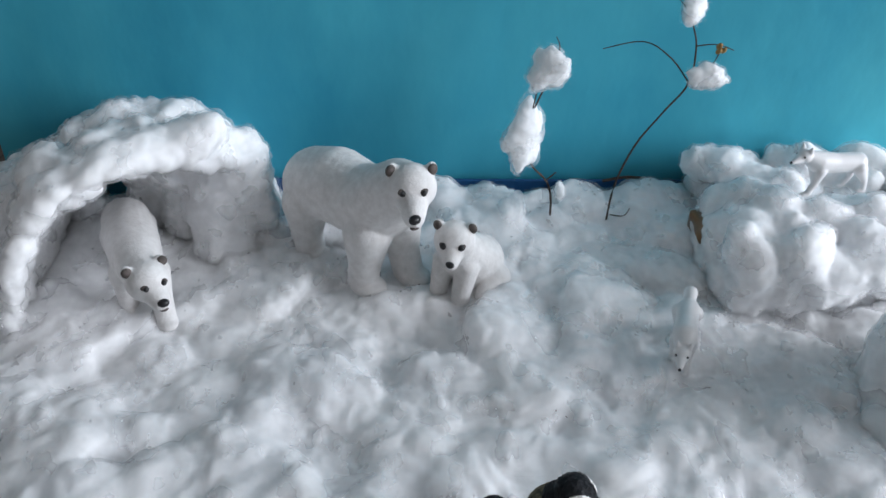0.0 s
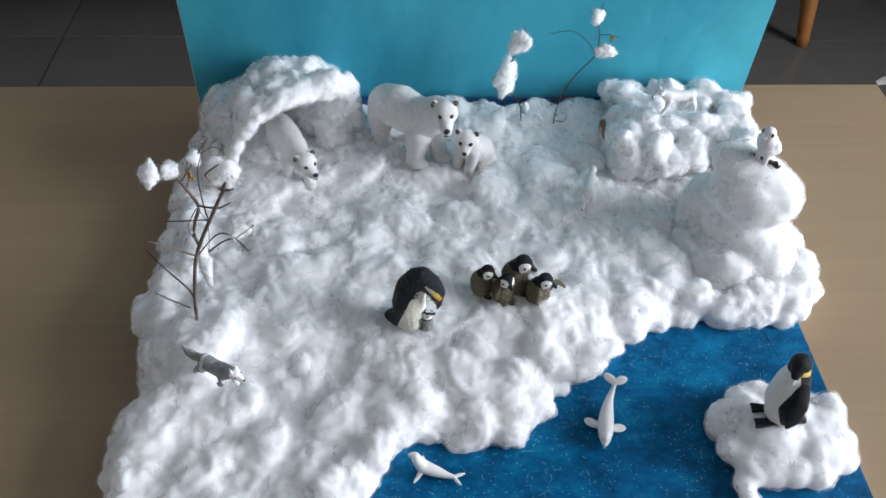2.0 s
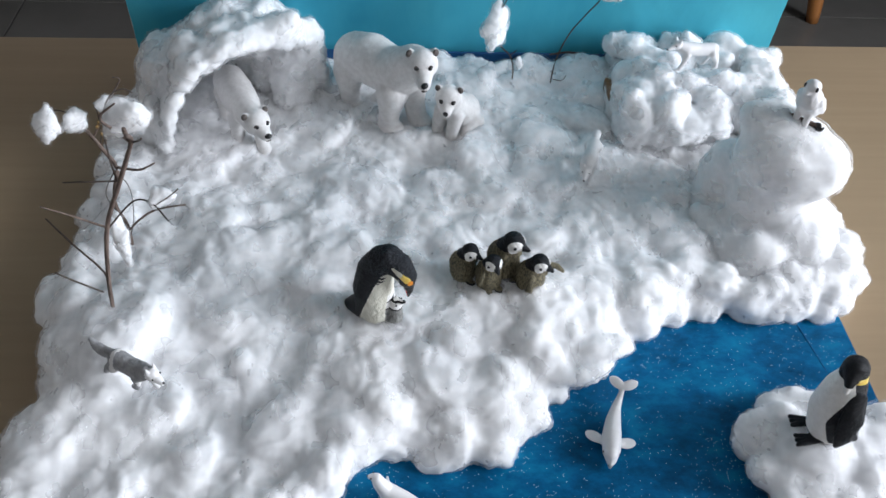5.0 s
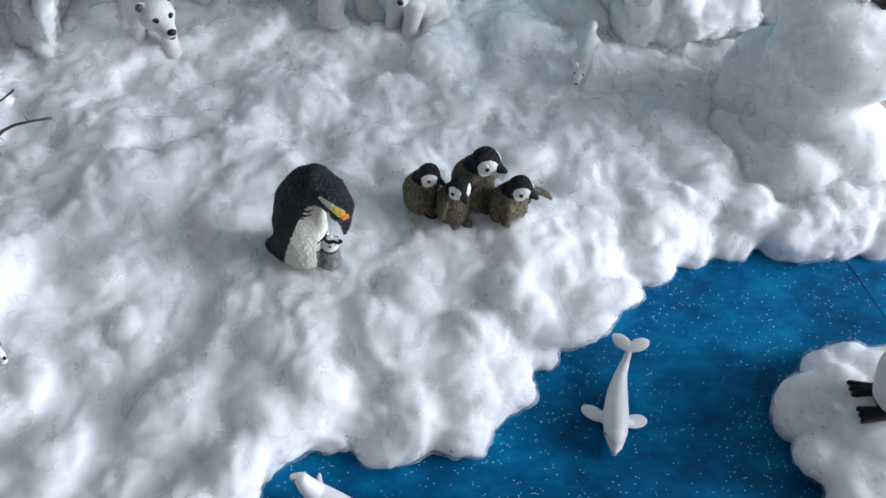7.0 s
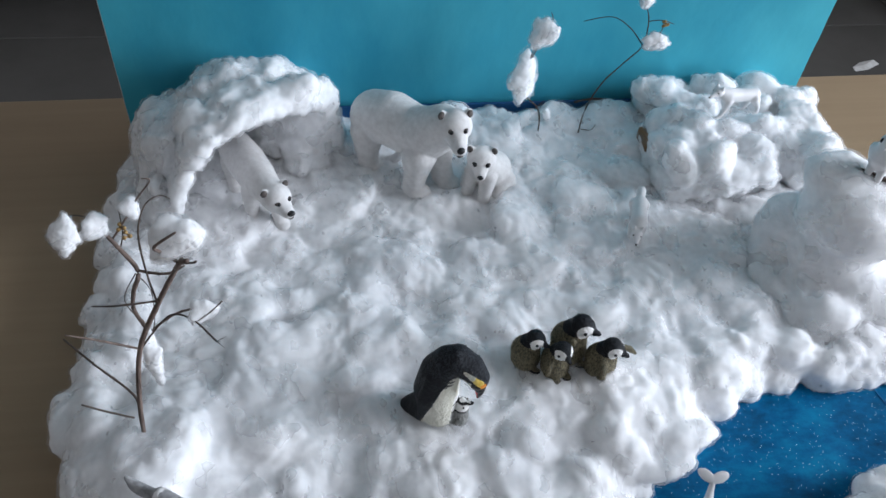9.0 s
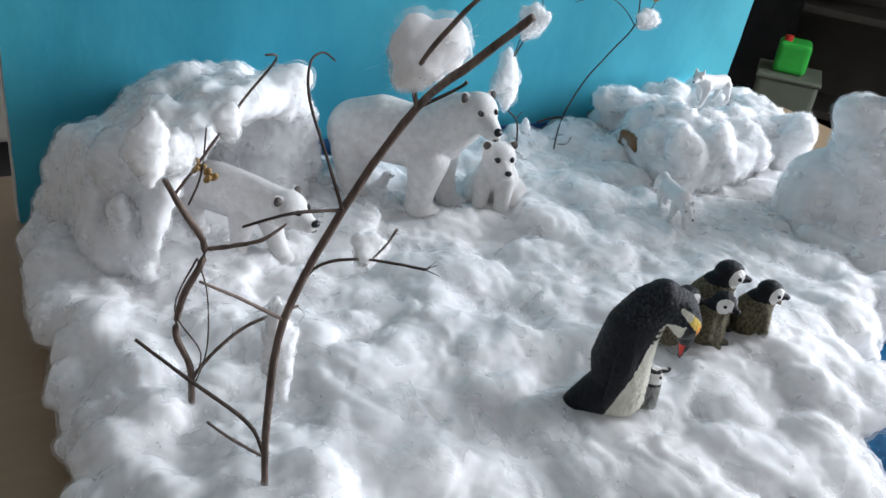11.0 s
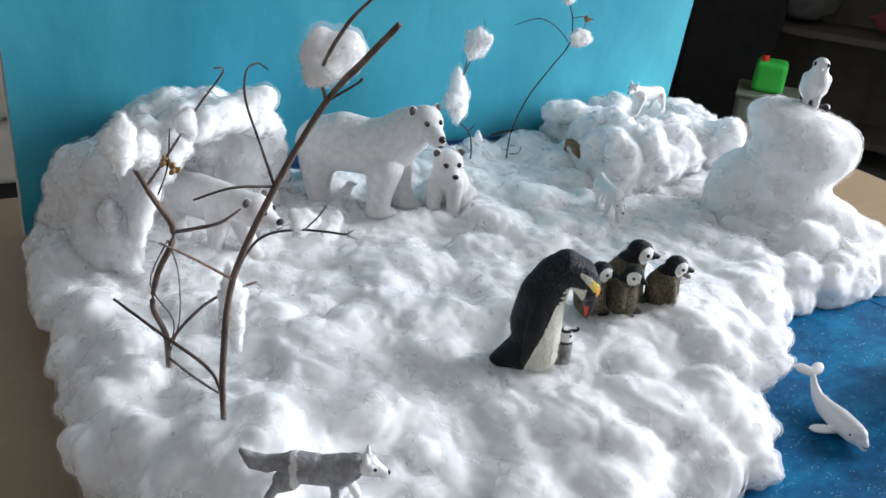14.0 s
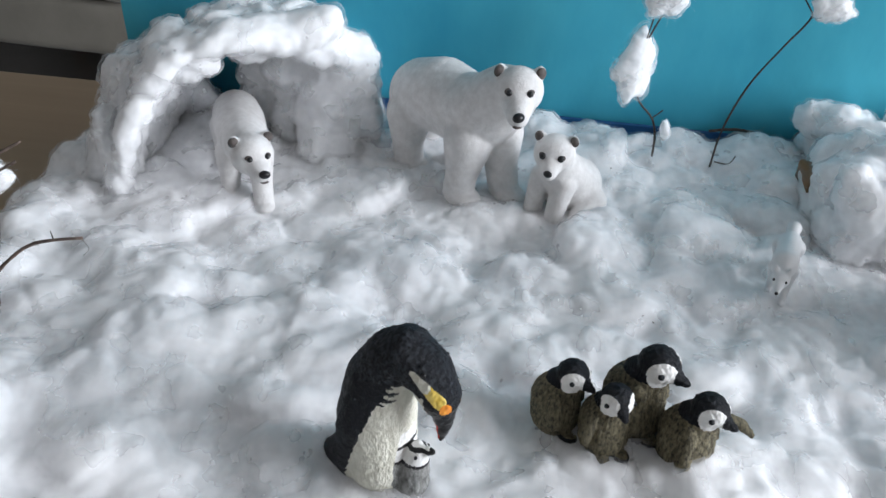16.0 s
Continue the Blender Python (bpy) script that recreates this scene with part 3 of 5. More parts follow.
def snow_ridge():
    rng = np.random.default_rng(5)
    c = Clay()
    for k in range(190):
        x, y, z = rng.uniform(0.220, 0.392), rng.uniform(0.478, 0.590), rng.uniform(0.03, 0.078)
        c.ball((x, y, z), rng.uniform(0.014, 0.022))
    for k in range(44):
        x = rng.uniform(0.214, 0.388)
        r = rng.uniform(0.010, 0.018)
        c.ball((x, 0.463 + rng.normal(0, 0.004), rng.uniform(0.045, 0.088)), (r * 0.95, r, r * rng.uniform(1.0, 1.5)), (0, rng.uniform(-15, 15), 0))
    for k in range(40):
        r = rng.uniform(0.010, 0.017)
        c.ball((rng.uniform(0.22, 0.39), rng.uniform(0.475, 0.585), 0.087 + rng.normal(0, 0.004)), (r * 1.2, r * 1.1, r * 0.9))
    return puffs_to_thing("snow_ridge", c, 0.0026, "lumpy white cotton wool ridge beside the backdrop", 4.0, rounds=4, wave=0.0042, scale=40, hairs=5000)


def snow_hill():
    rng = np.random.default_rng(6)
    c = Clay()
    # a round head over a slight waist, on a skirt that runs out to the back and the front
    for p, r in (((0.331, 0.347, 0.120), (0.047, 0.047, 0.038)), ((0.318, 0.360, 0.142), (0.034, 0.034, 0.020)), ((0.345, 0.335, 0.120), (0.038, 0.036, 0.034)),
                 ((0.328, 0.350, 0.080), (0.044, 0.043, 0.050)), ((0.330, 0.345, 0.035), (0.054, 0.056, 0.045)), ((0.300, 0.376, 0.062), (0.030, 0.034, 0.050)),
                 ((0.300, 0.366, 0.150), (0.018, 0.020, 0.012)), ((0.350, 0.318, 0.045), (0.044, 0.046, 0.034))):
        c.ball(p, r)
    for k in range(36):
        a, r = rng.uniform(0, 360), rng.uniform(0.012, 0.022)
        c.ball((0.325 + 0.052 * math.cos(radians(a)), 0.342 + 0.052 * math.sin(radians(a)), rng.uniform(0.03, 0.05)), r)
        c.ball((0.326 + 0.052 * math.cos(radians(a)), 0.345 + 0.058 * math.sin(radians(a)), 0.034), (r * 1.5, r * 1.5, r * 0.9))
    return puffs_to_thing("snow_hill", c, 0.0028, "tall smooth mound of white cotton wool", 6.0, rounds=12, wave=0.0034, scale=22, hairs=4500)


def ice_floe():
    rng = np.random.default_rng(8)
    c = Clay()
    for k in range(70):
        a, u = rng.uniform(0, 2 * math.pi), math.sqrt(rng.random())
        r = rng.uniform(0.012, 0.02)
        c.ball((0.314 + 0.058 * u * math.cos(a), 0.098 + 0.048 * u * math.sin(a), 0.022 + 0.009 * (1 - u) + rng.normal(0, 0.002)), (r * 1.2, r, r * 0.85))
    for p, r in (((0.30, 0.09, 0.032), (0.034, 0.03, 0.016)), ((0.364, 0.118, 0.03), (0.016, 0.018, 0.018)), ((0.276, 0.062, 0.022), (0.018, 0.020, 0.013)), ((0.264, 0.046, 0.019), (0.010, 0.016, 0.009)), ((0.266, 0.030, 0.016), (0.010, 0.012, 0.006))):
        c.ball(p, r)
    return puffs_to_thing("ice_floe", c, 0.0024, "small cotton wool ice floe on the blue sea", 8.0, wave=0.002, hairs=2500)


def torn(name, corners, r, seed, hairs=500):
    """A torn, angular lump of cotton, thick in the middle and pulled out to its corners, with its fibres in the same mesh."""
    rng = np.random.default_rng(seed)
    c = Clay()
    p = np.array(corners, float)
    hub = p.mean(0)
    for k in range(len(p)):
        a, b = p[k], p[(k + 1) % len(p)]
        c.limb((*hub, r), (*(hub * 0.45 + a * 0.55), r * 0.72), (*a, r * rng.uniform(0.16, 0.30)))
        mid = (a + b) / 2 * rng.uniform(0.62, 0.78) + hub * 0.3
        c.ball(mid + rng.normal(0, r * 0.06, 3), r * rng.uniform(0.45, 0.62))
    v, n, f = c.skin(max(0.0008, r * 0.10), 8)
    v = ruffle(v, n, r * 0.17, 0.7 / r, seed)
    a, b = slivers(v, n, hairs // 4, r * 0.6, seed, 1.0, 0.000022, None)
    verts, faces, index = v.tolist(), list(f), [0] * len(f)
    for k in range(len(HAZE)):
        base = len(verts)
        off = np.array([max(0.2, 0.6 + 0.9 * noise.noise(Vector(p) * (1.1 / r) + Vector((k * 9, seed, 0))) + 0.4 * noise.noise(Vector(p) * (4 / r))) for p in v])
        verts += (v + n * (off * r * 0.25 * (k + 1))[:, None]).tolist()
        faces += [[q + base for q in face] for face in f]
        index += [1 + k] * len(f)
    base = len(verts)
    return from_lists(name, verts + a, faces + [[q + base for q in face] for face in b], [COTTON, *HAZE, FIBRE], True, index + [2] * len(b))


def tuft(name, size, seed, hairs=500):
    rng = np.random.default_rng(seed)
    s = np.array(size)
    turn = rng.uniform(0, 60)
    corners = []
    for k in range(7):
        a = radians(turn + 360 / 7 * k + rng.uniform(-16, 16))
        q = rng.uniform(0.80, 1.12)
        corners.append((s[0] * math.cos(a) * q, s[1] * rng.uniform(-0.6, 0.6), s[2] * math.sin(a) * q))
    return torn(name, corners, s.min() * 0.85, seed, hairs)


snow_ground()
snow_cave()
snow_ridge()
snow_hill()
ice_floe()
bx = thing("cardboard_block", pose(0.214, 0.520, 0.045, 0, 0, 8), "brown cardboard block showing through the cotton", "cardboard box",
           me=box_mesh("cardboard_block", BROWN_CARD, -0.012, 0.03, -0.012, 0.012, 0.0, 0.032, bevel=0.002))

# clouds of cotton stuck to the backdrop
for seed, r, corners in ((31, 0.019, ((0.071, 0.362), (0.092, 0.380), (0.112, 0.396), (0.138, 0.386), (0.161, 0.384), (0.158, 0.352), (0.146, 0.338), (0.112, 0.350))),
                         (32, 0.024, ((0.203, 0.322), (0.206, 0.342), (0.215, 0.361), (0.242, 0.360), (0.268, 0.356), (0.280, 0.330), (0.270, 0.310), (0.251, 0.297), (0.226, 0.314))),
                         (33, 0.015, ((0.276, 0.340), (0.300, 0.357), (0.325, 0.357), (0.334, 0.340), (0.344, 0.318), (0.318, 0.332), (0.294, 0.316)))):
    cx, cz = (sum(q[a] for q in corners) / len(corners) for a in (0, 1))
    y = 0.618 - math.tan(radians(LEANB)) * cz - 0.004 - r * 0.7
    rng = np.random.default_rng(seed)
    me = torn("cotton_cloud", [(a - cx, rng.uniform(-0.2, 0.5) * r, b - cz) for a, b in corners], r, seed, 4500)
    thing("cotton_cloud", pose(cx, y, cz), "torn fluffy white cotton cloud glued to the backdrop", "cotton cloud", "clouds on the backdrop", me=me)

# ---- toy animals ----
def ear_axes(head, yaw):
    c, s = math.cos(radians(yaw)), math.sin(radians(yaw))
    return lambda f, l, u: (head[0] + f * c - l * s, head[1] + f * s + l * c, head[2] + u)


def bear_mesh(name, spine, head, head_r, yaw, muzzle, legs, pitch=-0.35, voxel=0.0015, leg_r=0.0125):
    """spine: (x, y, z, r) from rump to neck; head: its centre; yaw: how far the head turns; legs: (x, y, lean)."""
    c = Clay()
    c.limb(*spine)
    c.limb(spine[-1], (*head, head_r * 0.92))
    at = ear_axes(head, yaw)
    c.ball(head, (head_r, head_r, head_r * 0.95))
    tip = at(head_r * 0.6 + muzzle, 0, head_r * pitch - muzzle * 0.2)
    c.limb((*at(head_r * 0.3, 0, head_r * pitch * 0.5), head_r * 0.72), (*tip, head_r * 0.42))
    for side in (-1, 1):
        c.ball(at(-head_r * 0.18, side * head_r * 0.76, head_r * 0.66), (head_r * 0.20, head_r * 0.30, head_r * 0.32))
    for x, y, lean, top in legs:
        c.limb((x, y * 0.85, top, leg_r * 1.5), (x + lean * 0.4, y, top * 0.5, leg_r), (x + lean, y, leg_r * 0.7, leg_r * 0.95))
        c.ball((x + lean + leg_r * 0.45, y, leg_r * 0.42), (leg_r * 1.25, leg_r * 1.0, leg_r * 0.55))
    nose = at(head_r * 0.6 + muzzle + head_r * 0.36, 0, head_r * pitch - muzzle * 0.2 + head_r * 0.14)
    extras = [(nose, (head_r * 0.20, head_r * 0.26, head_r * 0.19), 1),
              (at(head_r * 0.6 + muzzle + head_r * 0.26, 0, head_r * pitch - muzzle * 0.2 - head_r * 0.26), (head_r * 0.16, head_r * 0.2, head_r * 0.07), 2)]
    for side in (-1, 1):
        extras.append((at(head_r * 0.87, side * head_r * 0.40, head_r * 0.22), head_r * 0.135, 1))
        extras.append((at(-head_r * 0.06, side * head_r * 0.80, head_r * 0.70), (head_r * 0.17, head_r * 0.24, head_r * 0.25), 2))
        extras.append((at(head_r * 0.80, side * head_r * 0.42, head_r * 0.25), (head_r * 0.12, head_r * 0.19, head_r * 0.13), 2))
    return figure(name, c, voxel, [BEAR, BLACK, EARIN], lambda p, n: 0, extras)


mother = bear_mesh("polar_bear", [(-0.050, 0, 0.055, 0.0260), (-0.030, 0, 0.061, 0.0270), (-0.005, 0, 0.060, 0.0255), (0.014, 0, 0.066, 0.0250), (0.030, 0, 0.081, 0.0215)],
                   (0.046, -0.004, 0.0925), 0.0162, -42, 0.0135,
                   [(0.016, 0.015, 0.008, 0.048), (0.014, -0.015, -0.004, 0.048), (-0.058, 0.015, -0.006, 0.044), (-0.050, -0.015, 0.004, 0.044)], leg_r=0.0116, voxel=0.0012)
thing("polar_bear", pose(-0.031, 0.506, 0.037, 0, 0, -44), "large white standing polar bear toy with textured fur", "toy bear", "polar bears", me=mother)
cave_bear = bear_mesh("polar_bear", [(-0.066, 0, 0.032, 0.0175), (-0.040, 0, 0.037, 0.0185), (-0.010, 0, 0.041, 0.0175), (0.012, 0, 0.046, 0.0140)],
                      (0.032, 0.003, 0.047), 0.0140, 15, 0.0085,
                      [(0.006, 0.010, 0.012, 0.034), (0.000, -0.010, -0.004, 0.034), (-0.064, 0.011, -0.004, 0.028), (-0.056, -0.011, 0.006, 0.028)], pitch=-0.3, voxel=0.0010, leg_r=0.0072)
thing("polar_bear", pose(-0.178, 0.464, 0.036, 0, 0, -68), "white walking polar bear toy coming out of the cotton cave", "toy bear", "polar bears", me=cave_bear)


def cub_mesh():
    c = Clay()
    c.ball((-0.018, 0, 0.019), (0.021, 0.020, 0.020))
    c.limb((-0.014, 0, 0.022, 0.019), (0.000, 0, 0.036, 0.0155), (0.007, 0, 0.046, 0.012))
    head, r = (0.010, 0.001, 0.052), 0.0140
    at = ear_axes(head, 28)
    c.ball(head, (r, r, r * 0.93))
    c.limb((*at(r * 0.4, 0, -r * 0.15), r * 0.62), (*at(r * 0.6 + 0.009, 0, -r * 0.45), r * 0.38))
    for s in (-1, 1):
        c.ball(at(-r * 0.15, s * r * 0.78, r * 0.66), (r * 0.2, r * 0.3, r * 0.32))
        c.limb((0.006, s * 0.009, 0.030, 0.0085), (0.012, s * 0.009, 0.012, 0.0066), (0.013, s * 0.009, 0.004, 0.0066))
        c.ball((0.016, s * 0.009, 0.003), (0.008, 0.0065, 0.0036))
        c.limb((-0.018, s * 0.017, 0.012, 0.011), (0.000, s * 0.019, 0.006, 0.006))
    ex = [(at(r * 0.6 + 0.0135, 0, -r * 0.36), (r * 0.17, r * 0.22, r * 0.16), 1)]
    for s in (-1, 1):
        ex += [(at(r * 0.85, s * r * 0.42, r * 0.16), r * 0.17, 1), (at(r * 0.76, s * r * 0.44, r * 0.18), (r * 0.17, r * 0.19, r * 0.14), 2), (at(-r * 0.03, s * r * 0.82, r * 0.70), (r * 0.17, r * 0.24, r * 0.25), 2)]
        for t in range(3):
            ex.append(((0.007, s * (0.016 + 0.003 * t), 0.004), (0.0012, 0.0008, 0.0008), 1))
    return figure("polar_bear_cub", c, 0.0011, [BEAR, BLACK, EARIN], lambda p, n: 0, ex)


thing("polar_bear_cub", pose(0.033, 0.482, 0.036, 0, 0, -128), "small white sitting polar bear cub toy", "toy bear", "polar bears", me=cub_mesh())


def emperor_mesh():
    c = Clay()
    c.limb((0.000, 0, 0.016, 0.0160), (-0.004, 0, 0.034, 0.0176), (-0.003, 0, 0.050, 0.0158), (0.002, 0, 0.0625, 0.0128), (0.0090, 0, 0.0690, 0.0112), (0.0200, 0, 0.0660, 0.0098), (0.0262, 0, 0.0590, 0.0086))
    c.limb((0.0280, 0, 0.0545, 0.0058), (0.0295, 0, 0.0465, 0.0034), (0.0288, 0, 0.0400, 0.0014))
    c.limb((-0.010, 0, 0.013, 0.0115), (-0.0225, 0, 0.007, 0.0065), (-0.0300, 0, 0.0035, 0.0030), flat=1.3)
    for s in (-1, 1):
        c.limb((-0.005, s * 0.0125, 0.054, 0.0055), (-0.007, s * 0.0160, 0.036, 0.0066), (-0.010, s * 0.0150, 0.016, 0.003), flat=0.5)
        c.ball((0.012, s * 0.008, 0.003), (0.010, 0.006, 0.0035))
    # the young one between its feet
    c.limb((0.0170, 0, 0.009, 0.0080), (0.0172, 0, 0.018, 0.0070), (0.0185, 0, 0.0265, 0.0050))
    c.limb((0.0210, 0, 0.0285, 0.0028), (0.0260, 0, 0.0310, 0.0011))

    def paint(p, n):
        x, y, z = p
        if x > 0.0125 and z < 0.0355 and abs(y) < 0.0090:
            if z < 0.0225:
                return 5
            if z < 0.0240 or x > 0.0245 or abs(z - 0.0300 - 0.1 * (x - 0.018)) < 0.0007:
                return 4
            return 3
        if z < 0.0065 and x > 0:
            return 0
        q = Vector((x, abs(y), z))
        if (q - Vector((0.0318, 0.0048, 0.0582))).length < 0.0027:
            return 8
        a, m, b = Vector((0.0180, 0.0100, 0.0700)), Vector((0.0240, 0.0092, 0.0660)), Vector((0.0300, 0.0066, 0.0610))
        for s0, s1, w0, w1, k in ((a, m, 0.0012, 0.0024, 1), (m, b, 0.0020, 0.0027, 7)):
            u = max(0.0, min(1.0, (q - s0).dot(s1 - s0) / (s1 - s0).length_squared))
            if (q - s0 - (s1 - s0) * u).length < (w0 + (w1 - w0) * u):
                return k
        if x > 0.0235 and z < 0.0570:
            return 6 if 0.0405 < z < 0.0475 and abs(y) > 0.0012 and x < 0.0290 else 4
        edge = -0.0105 + 0.33 * (z - 0.006) + 0.0010 * noise.noise(Vector((0, y, z)) * 400)
        if x > edge and z < 0.0605 and x < 0.0235 and abs(y) < 0.0172 and (z < 0.051 or n[2] < -0.05):
            return 1
        return 2 if z > 0.060 + 0.004 * noise.noise(Vector((x, y, z)) * 250) and noise.noise(Vector((x, y, z)) * 700) > -0.05 else 0

    ex = [((0.0225, s * 0.0082, 0.0705), 0.0009, 4) for s in (-1, 1)] + [((0.0205, s * 0.0046, 0.0280), 0.0008, 4) for s in (-1, 1)]
    me = figure("emperor_penguin", c, 0.0005, [PBLACK, PWHITE, PGREY, FACEWHITE, BLACK, GREYDOWN, RED, YELLOW, ORANGE], paint, ex, 2, 0.0004)
    me.transform(Matrix.Diagonal((0.96, 0.98, 1.14, 1.0)))
    return me


thing("emperor_penguin", pose(-0.0424, 0.2200, 0.0415, 0, 2, -27), "black and white emperor penguin toy bowing over a grey chick", "toy penguin", "penguins", me=emperor_mesh())


def chick_mesh(scale, head_yaw, flipper):
    c = Clay()
    c.limb((-0.002, 0, 0.009, 0.0118), (-0.003, 0, 0.017, 0.0118), (-0.001, 0, 0.024, 0.0092), (0.002, 0, 0.0290, 0.0070))
    head, r = (0.0035, 0, 0.0338), 0.0079
    at = ear_axes(head, head_yaw)
    c.ball(head, (r * 1.02, r * 0.92, r * 0.86))
    c.limb((*at(r * 0.7, 0, -r * 0.2), 0.0034), (*at(r * 1.45, 0, -r * 0.35), 0.0012))
    for s in (-1, 1):
        c.limb((0.001, s * 0.009, 0.024, 0.0036), (0.003, s * 0.0125, 0.012, 0.0034), flat=0.7)
        c.ball((0.008, s * 0.0048, 0.0022), (0.0055, 0.0038, 0.0024))
    if flipper:
        c.limb((0.001, 0.009, 0.024, 0.0034), (0.012, 0.015, 0.022, 0.0026), (0.017, 0.017, 0.018, 0.0016), flat=0.8)
    ca, sa = math.cos(radians(head_yaw)), math.sin(radians(head_yaw))

    def paint(p, n):
        x, y, z = p - np.array(head)
        f, l = x * ca + y * sa, -x * sa + y * ca
        if z > -r * 0.85 and math.hypot(x, y) < r * 1.9:
            if f > r * 0.95:
                return 1
            if ((f - r * 0.42) / (r * 0.60)) ** 2 + ((z + r * 0.10) / (r * 0.68)) ** 2 < 1 and abs(l) > r * 0.22:
                return 2
            if z > -r * 0.62:
                return 1
        return 1 if p[2] < 0.0035 and p[0] > 0.004 else 0

    ex = [(at(r * 0.50, s * r * 0.80, 0.0), r * 0.15, 1) for s in (-1, 1)]
    me = figure("penguin_chick", c, 0.0005, [DOWN, PBLACK, FACEWHITE], paint, ex, 2, 0.0005, 640)
    me.transform(Matrix.Scale(scale, 4))
    return me


for (x, y, z), s, yaw, hy, fl in (((0.0345, 0.2600, 0.0500), 1.00, -28, -10, False), ((0.0550, 0.2480, 0.0510), 0.98, -66, -8, False),
                                 ((0.0705, 0.2640, 0.0505), 1.24, -30, -2, False), ((0.0925, 0.2460, 0.0490), 1.08, -36, 0, True)):
    thing("penguin_chick", pose(x, y, z, 0, 0, yaw), "downy olive brown penguin chick toy " + ("with a raised flipper" if fl else "with white face patches"), "toy penguin", "penguin chicks", me=chick_mesh(s, hy, fl))


def king_mesh():
    c = Clay()
    c.limb((0, 0, 0.016, 0.0195), (0.002, 0, 0.034, 0.0215), (0.001, 0, 0.054, 0.0185), (-0.001, 0, 0.070, 0.0130), (0.000, 0, 0.082, 0.0112))
    c.limb((0.001, 0.003, 0.083, 0.0108), (0.006, 0.011, 0.078, 0.0054), (0.009, 0.017, 0.069, 0.002))
    c.limb((-0.014, 0, 0.010, 0.010), (-0.026, 0, 0.002, 0.004))
    for s in (-1, 1):
        c.limb((-0.004, s * 0.0165, 0.062, 0.008), (-0.004, s * 0.0225, 0.042, 0.0105), (-0.003, s * 0.0240, 0.024, 0.008), (0.000, s * 0.0245, 0.014, 0.003), flat=0.4)
        for toe in (-1, 0, 1):
            c.limb((0.010, s * 0.010, 0.0045, 0.0046), (0.027, s * 0.0115 + toe * 0.0052, 0.0022, 0.0021))
        c.ball((0.018, s * 0.011, 0.0022), (0.009, 0.006, 0.0018))

    def paint(p, n):
        x, y, z = p
        if z < 0.0085 and x > 0.006 or z > 0.074:
            if 0.0735 < z < 0.081 and y > 0.0068 and -0.010 < x < 0.000:
                return 2
            return 0
        if abs(y) > 0.0180 and 0.002 < z < 0.068:
            return 0
        return 1 if x > -0.004 + 0.004 * (z > 0.06) else 0

    me = figure("king_penguin", c, 0.0008, [PBLACK, FACEWHITE, YELLOW], paint, [((0.006, 0.0098, 0.084), 0.0011, 0)], 2, 0.0003)
    me.transform(Matrix.Diagonal((0.86, 0.86, 0.90, 1.0)))
    return me


thing("king_penguin", pose(0.306, 0.100, 0.043, 8, 0, 172), "upright black and white penguin toy with yellow cheeks on the floe", "toy penguin", "penguins", me=king_mesh())


def dog_mesh(name, mats, head_low=0.0, tail=1, size=1.0, shade=True, head_yaw=0):
    """A small wolf, fox or dog, 7 cm long, walking along +x."""
    c = Clay()
    c.limb((-0.018, 0, 0.024, 0.0075), (0.000, 0, 0.0245, 0.0078), (0.014, 0, 0.026, 0.0086), (0.021, 0, 0.030 - head_low * 0.5, 0.0062))
    head = (0.0275, 0.0, 0.0335 - head_low)
    at = ear_axes(head, head_yaw)
    c.ball(head, (0.0062, 0.0060, 0.0056))
    c.limb((*at(0.003, 0, -0.001), 0.0042), (*at(0.012, 0, -0.0030), 0.0017))
    for s in (-1, 1):
        c.limb((*at(-0.001, s * 0.0036, 0.004), 0.0022), (*at(-0.001, s * 0.0043, 0.0085), 0.0007))
        lean = 0.006 * s
        c.limb((0.014, s * 0.0048, 0.021, 0.0048), (0.014 + lean * 0.4, s * 0.005, 0.010, 0.0026), (0.014 + lean, s * 0.005, 0.002, 0.0024))
        c.ball((0.0165 + lean, s * 0.005, 0.0015), (0.0036, 0.0024, 0.0016))
        c.limb((-0.018, s * 0.0050, 0.021, 0.0058), (-0.022 - lean * 0.5, s * 0.005, 0.010, 0.0026), (-0.020 - lean, s * 0.005, 0.002, 0.0024))
        c.ball((-0.0175 - lean, s * 0.005, 0.0015), (0.0036, 0.0024, 0.0016))
    if tail:
        c.limb((-0.022, 0, 0.027, 0.0040), (-0.031, 0, 0.028, 0.0050), (-0.040, 0, 0.033 if tail == 1 else 0.018, 0.0040), (-0.044, 0, 0.038 if tail == 1 else 0.010, 0.0015))

    def paint(p, n):
        if shade and p[2] > 0.0225 + 0.002 * math.sin(p[0] * 700) and p[0] < 0.0235:
            return 1
        if shade and p[2] > 0.037 and p[0] < 0.0295:
            return 1
        return 0

    ex = [(at(0.0136, 0, -0.0026), 0.0011, 2)] + [(at(0.0045, s * 0.0036, 0.0012), 0.0009, 2) for s in (-1, 1)]
    me = figure(name, c, 0.0008, mats, paint, ex, 2)
    me.transform(Matrix.Scale(size, 4))
    return me


